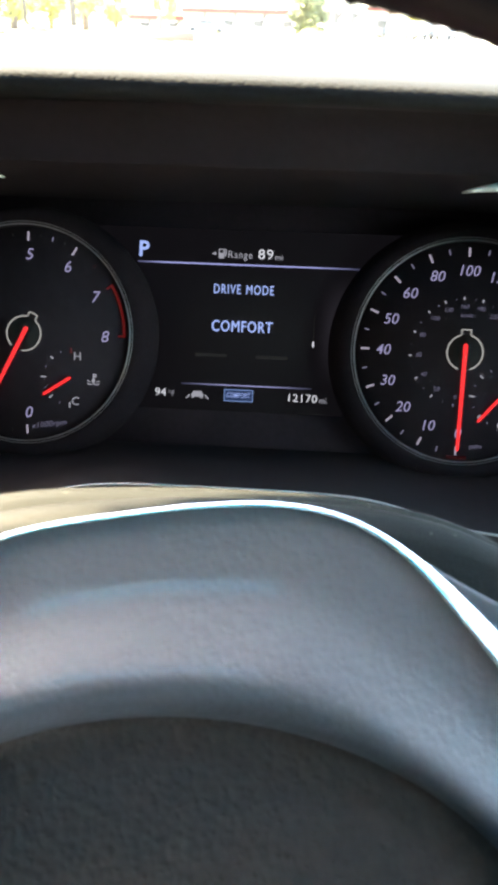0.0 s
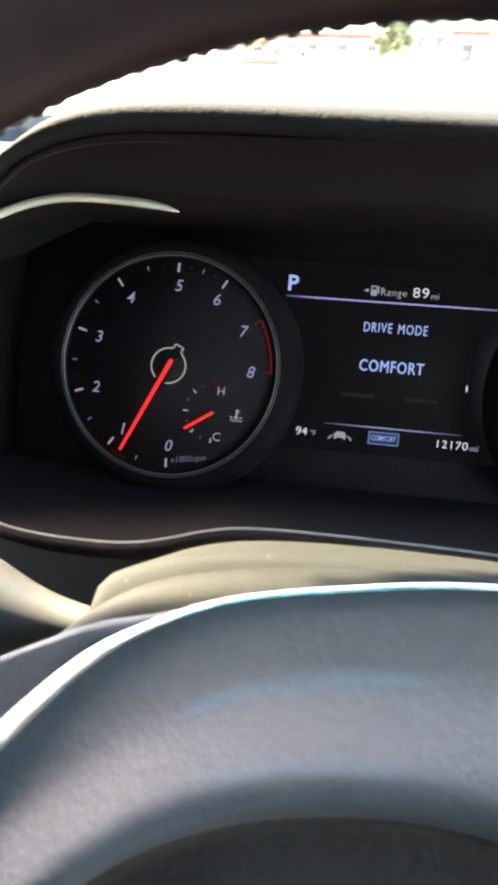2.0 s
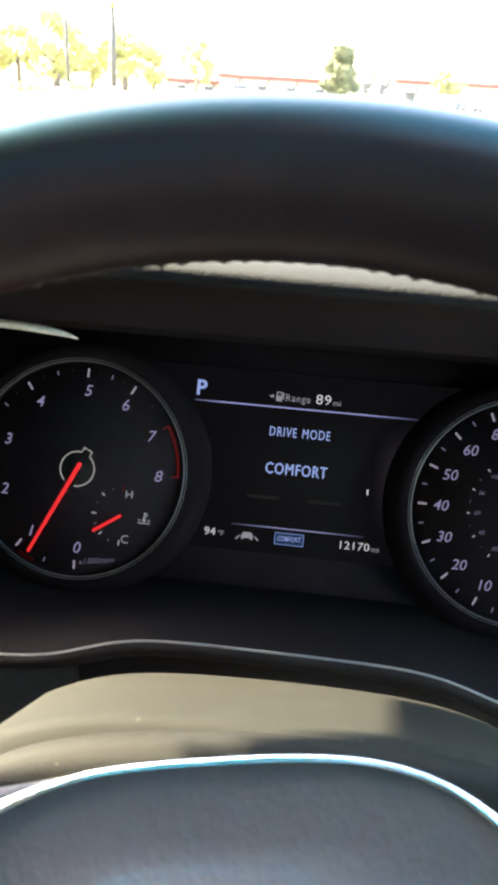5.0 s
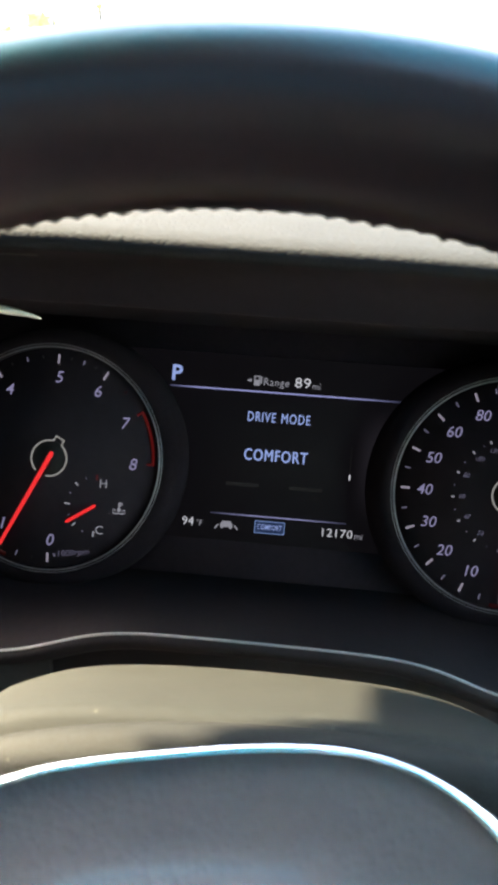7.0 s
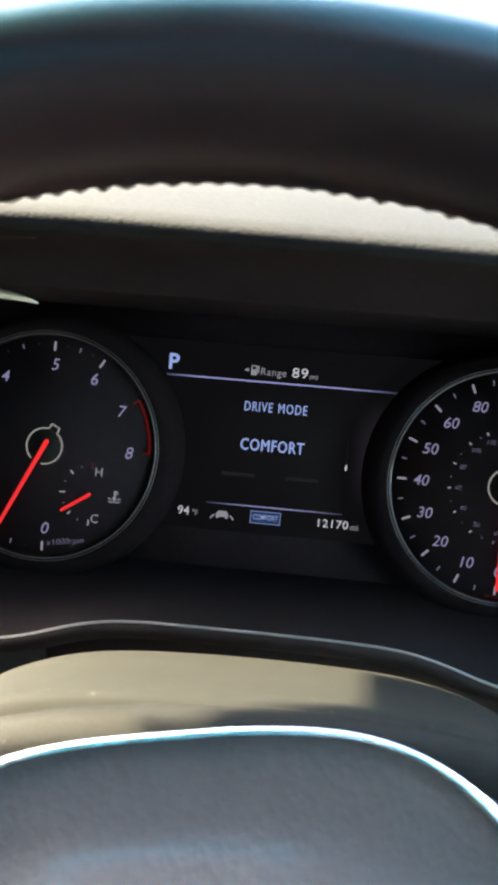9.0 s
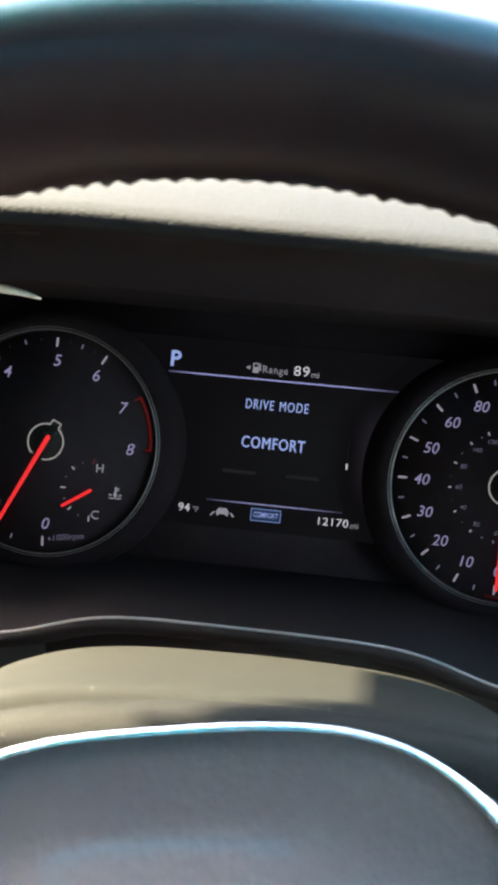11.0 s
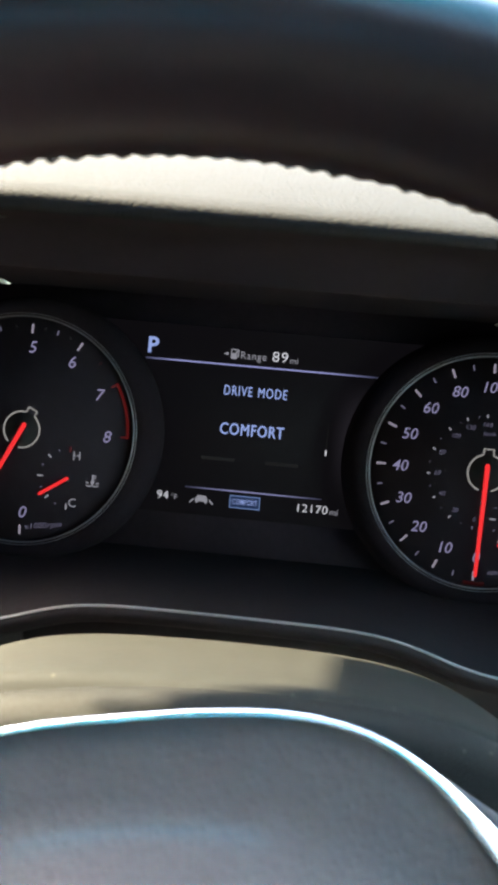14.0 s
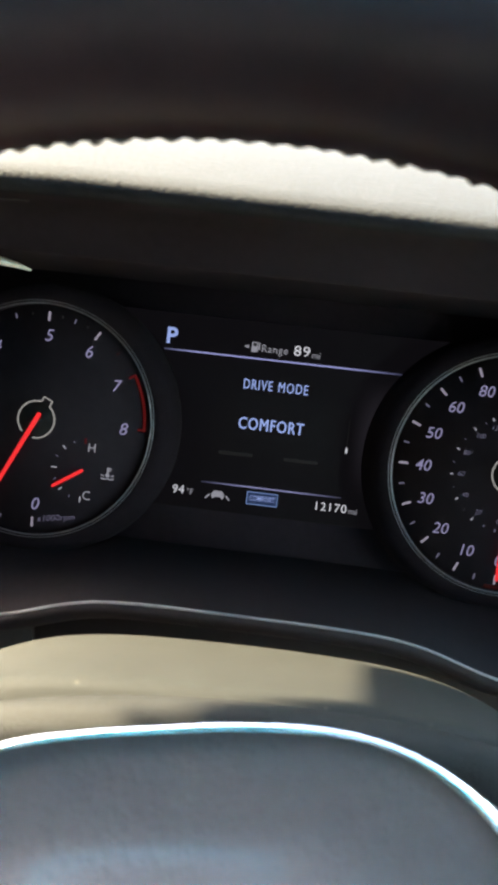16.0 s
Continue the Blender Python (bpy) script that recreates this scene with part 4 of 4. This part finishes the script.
def spoke_point(side):
    def fn(s, k):
        d = 0.100 + 0.070 * s
        prof = [(0.030, -0.068), (0.027, -0.060), (0.020, -0.055), (0.000, -0.053), (-0.022, -0.056), (-0.030, -0.066)]
        h, w = prof[int(round(k * 5))]
        return (HUB_U + side * d, h - 0.25 * (d - 0.100) - 0.006, w + 0.052 * s * s)
    return fn


for side in (-1, 1):
    bm = sheet(spoke_point(side), 16, 5)
    bmesh.ops.solidify(bm, geom=list(bm.faces), thickness=0.004)
    bmesh.ops.recalc_face_normals(bm, faces=bm.faces)
    part("spoke", bm, SATIN, wheel, "satin grey wheel spoke")

# ---- steering column and stalk ----
column = thing("steering_column", WHEEL, "dark plastic steering column shroud, its top in full sun", "steering column")


def shell_v(d):
    """Top of the shroud: round on one side, with an upright end face on the other."""
    return 0.0680 - softplus(abs(d) - 0.075, 0.015) - 6.0 * softplus(-d - 0.0785, 0.0006)


def shell_point(s, k):
    d = -0.125 + 0.25 * s
    prof = [(-0.014, -0.0570), (-0.0072, -0.0580), (-0.0026, -0.0592), (-0.0007, -0.0610), (0.0, -0.064), (0.0, -0.090), (0.0, -0.112), (-0.0006, -0.118), (-0.003, -0.1215), (-0.010, -0.1230), (-0.06, -0.1230)]
    h, w = prof[int(round(k * 10))]
    return (0.0065 + d, shell_v(d) + h, w)


def collar_point(s, k):
    d = -0.125 + 0.25 * s
    prof = [(-0.026, -0.0495), (-0.0075, -0.0520), (-0.0038, -0.0540), (-0.0020, -0.0562), (-0.0015, -0.0590), (-0.0015, -0.0640)]
    h, w = prof[int(round(k * 5))]
    sink = 0.0040 / (1 + math.exp((d + 0.035) / 0.014))
    return (0.0065 + d, 0.0680 - softplus(abs(d) - 0.075, 0.015) - 0.3 * softplus(-d - 0.072, 0.004) + h - sink, w)


part("collar", sheet(collar_point, 96, 5), PEBBLE, column, "pebbled plastic collar behind the wheel")
bm = sheet(shell_point, 96, 10)
part("upper_shell", bm, SHELL, column, "fine grained dark plastic")
part("lower_shell", box(0.17, 0.07, 0.07, (0.0065, -0.035, -0.092), bevel=0.02, segments=3), DASH, column)
part("column_tube", tube([(0, 0, -0.06), (0, 0, -0.30)], 0.035, 20, up=Vector((0, 1, 0))), BLACK, column)

stalk = thing("turn_signal_stalk", WHEEL, "satin plastic turn signal stalk in full sun", "stalk")
pts = [(-0.081 - 0.135 * i / 30, 0.0370 + 0.005 * math.sin(i / 30 * 1.5), -0.096) for i in range(31)]
rad = [0.0045 + 0.0170 / (1 + math.exp(-(i - 6.8) / 2.2)) for i in range(31)]
rad[-1], rad[-2] = 0.013, 0.016
part("lever", tube(pts, rad, 28, squash=0.95), STALK, stalk)
part("boot", tube([(-0.066, 0.0395, -0.098), (-0.076, 0.0398, -0.097), (-0.083, 0.0400, -0.096)], [0.0125, 0.0095, 0.0065], 20), BLACK, stalk)

# ---- windscreen ----
GLASS = bpy.data.materials.new("clear windscreen glass")
GLASS.use_nodes = True
t = GLASS.node_tree
t.nodes.remove(t.nodes["Principled BSDF"])
clear, shine, both = t.nodes.new("ShaderNodeBsdfTransparent"), t.nodes.new("ShaderNodeBsdfGlossy"), t.nodes.new("ShaderNodeMixShader")
clear.inputs[0].default_value = (0.76, 0.78, 0.77, 1)
shine.inputs["Roughness"].default_value = 0.02
fres = t.nodes.new("ShaderNodeFresnel")
fres.inputs["IOR"].default_value = 1.3
# teal band along the unseen top for reflections; translucent film adds a glare veil
co, split, band, tone = t.nodes.new("ShaderNodeTexCoord"), t.nodes.new("ShaderNodeSeparateXYZ"), t.nodes.new("ShaderNodeMapRange"), t.nodes.new("ShaderNodeMix")
band.inputs["From Min"].default_value, band.inputs["From Max"].default_value = 1.385, 1.415
tone.data_type = "RGBA"
tone.inputs["A"].default_value, tone.inputs["B"].default_value = (0.76, 0.78, 0.77, 1), (0.03, 0.40, 0.42, 1)
veil, film = t.nodes.new("ShaderNodeBsdfTranslucent"), t.nodes.new("ShaderNodeMixShader")
film.inputs[0].default_value = 0.0018
for a, b in ((co.outputs["Object"], split.inputs[0]), (split.outputs[2], band.inputs["Value"]), (band.outputs[0], tone.inputs["Factor"]), (tone.outputs["Result"], clear.inputs[0]), (clear.outputs[0], film.inputs[1]), (veil.outputs[0], film.inputs[2])):
    t.links.new(a, b)
for a, b in ((fres.outputs[0], both.inputs[0]), (film.outputs[0], both.inputs[1]), (shine.outputs[0], both.inputs[2]), (both.outputs[0], t.nodes["Material Output"].inputs["Surface"])):
    t.links.new(a, b)
screen = plain("windscreen", sheet(lambda s, k: (-0.50 + 1.84 * s, 1.02 - 0.92 * k + 0.05 * math.sin(math.pi * s), 0.99 + 0.50 * k + 0.03 * math.sin(math.pi * k)), 16, 12), GLASS, "clear raked windscreen", "windscreen", True)
screen.visible_shadow = False

TINT = bpy.data.materials.new("lightly tinted side glass")
TINT.use_nodes = True
t = TINT.node_tree
t.nodes.remove(t.nodes["Principled BSDF"])
clear, shine, both = t.nodes.new("ShaderNodeBsdfTransparent"), t.nodes.new("ShaderNodeBsdfGlossy"), t.nodes.new("ShaderNodeMixShader")
clear.inputs[0].default_value = (0.90, 0.93, 0.92, 1)
shine.inputs["Roughness"].default_value = 0.03
both.inputs[0].default_value = 0.06
for a, b in ((clear.outputs[0], both.inputs[1]), (shine.outputs[0], both.inputs[2]), (both.outputs[0], t.nodes["Material Output"].inputs["Surface"])):
    t.links.new(a, b)
PRIVACY = TINT.copy()
PRIVACY.name = "dark privacy glass"
PRIVACY.node_tree.nodes[clear.name].inputs[0].default_value = (0.16, 0.16, 0.155, 1)
plain("window_right", box(0.005, 2.20, 0.54, (1.315, -0.11, 1.225)), TINT, "lightly tinted passenger side window", "window")
plain("window_rear", box(1.70, 0.005, 0.42, (0.4, -1.2, 1.27)), PRIVACY, "dark tinted rear window", "window")
# unseen teal pane, placed so that the pad reflects it as a streak
STREAK_GLASS = TINT.copy()
STREAK_GLASS.name = "teal glass for the pad streak"
STREAK_GLASS.node_tree.nodes[clear.name].inputs[0].default_value = (0.15, 0.64, 0.67, 1)
plain("window_streak", box(0.42, 0.12, 0.005, (-0.16, -0.18, 1.4965)), STREAK_GLASS, "narrow teal pane added for the streak on the airbag cover", "window")
# unseen pane, its tint set low to weaken light from the left
DOOR_GLASS = TINT.copy()
DOOR_GLASS.name = "door glass darkened to cut light"
DOOR_GLASS.node_tree.nodes[clear.name].inputs[0].default_value = (0.25, 0.26, 0.26, 1)
plain("window_left", box(0.005, 1.10, 0.42, (-0.505, -0.36, 1.265)), DOOR_GLASS, "unseen driver side window, darkened to cut light", "window")
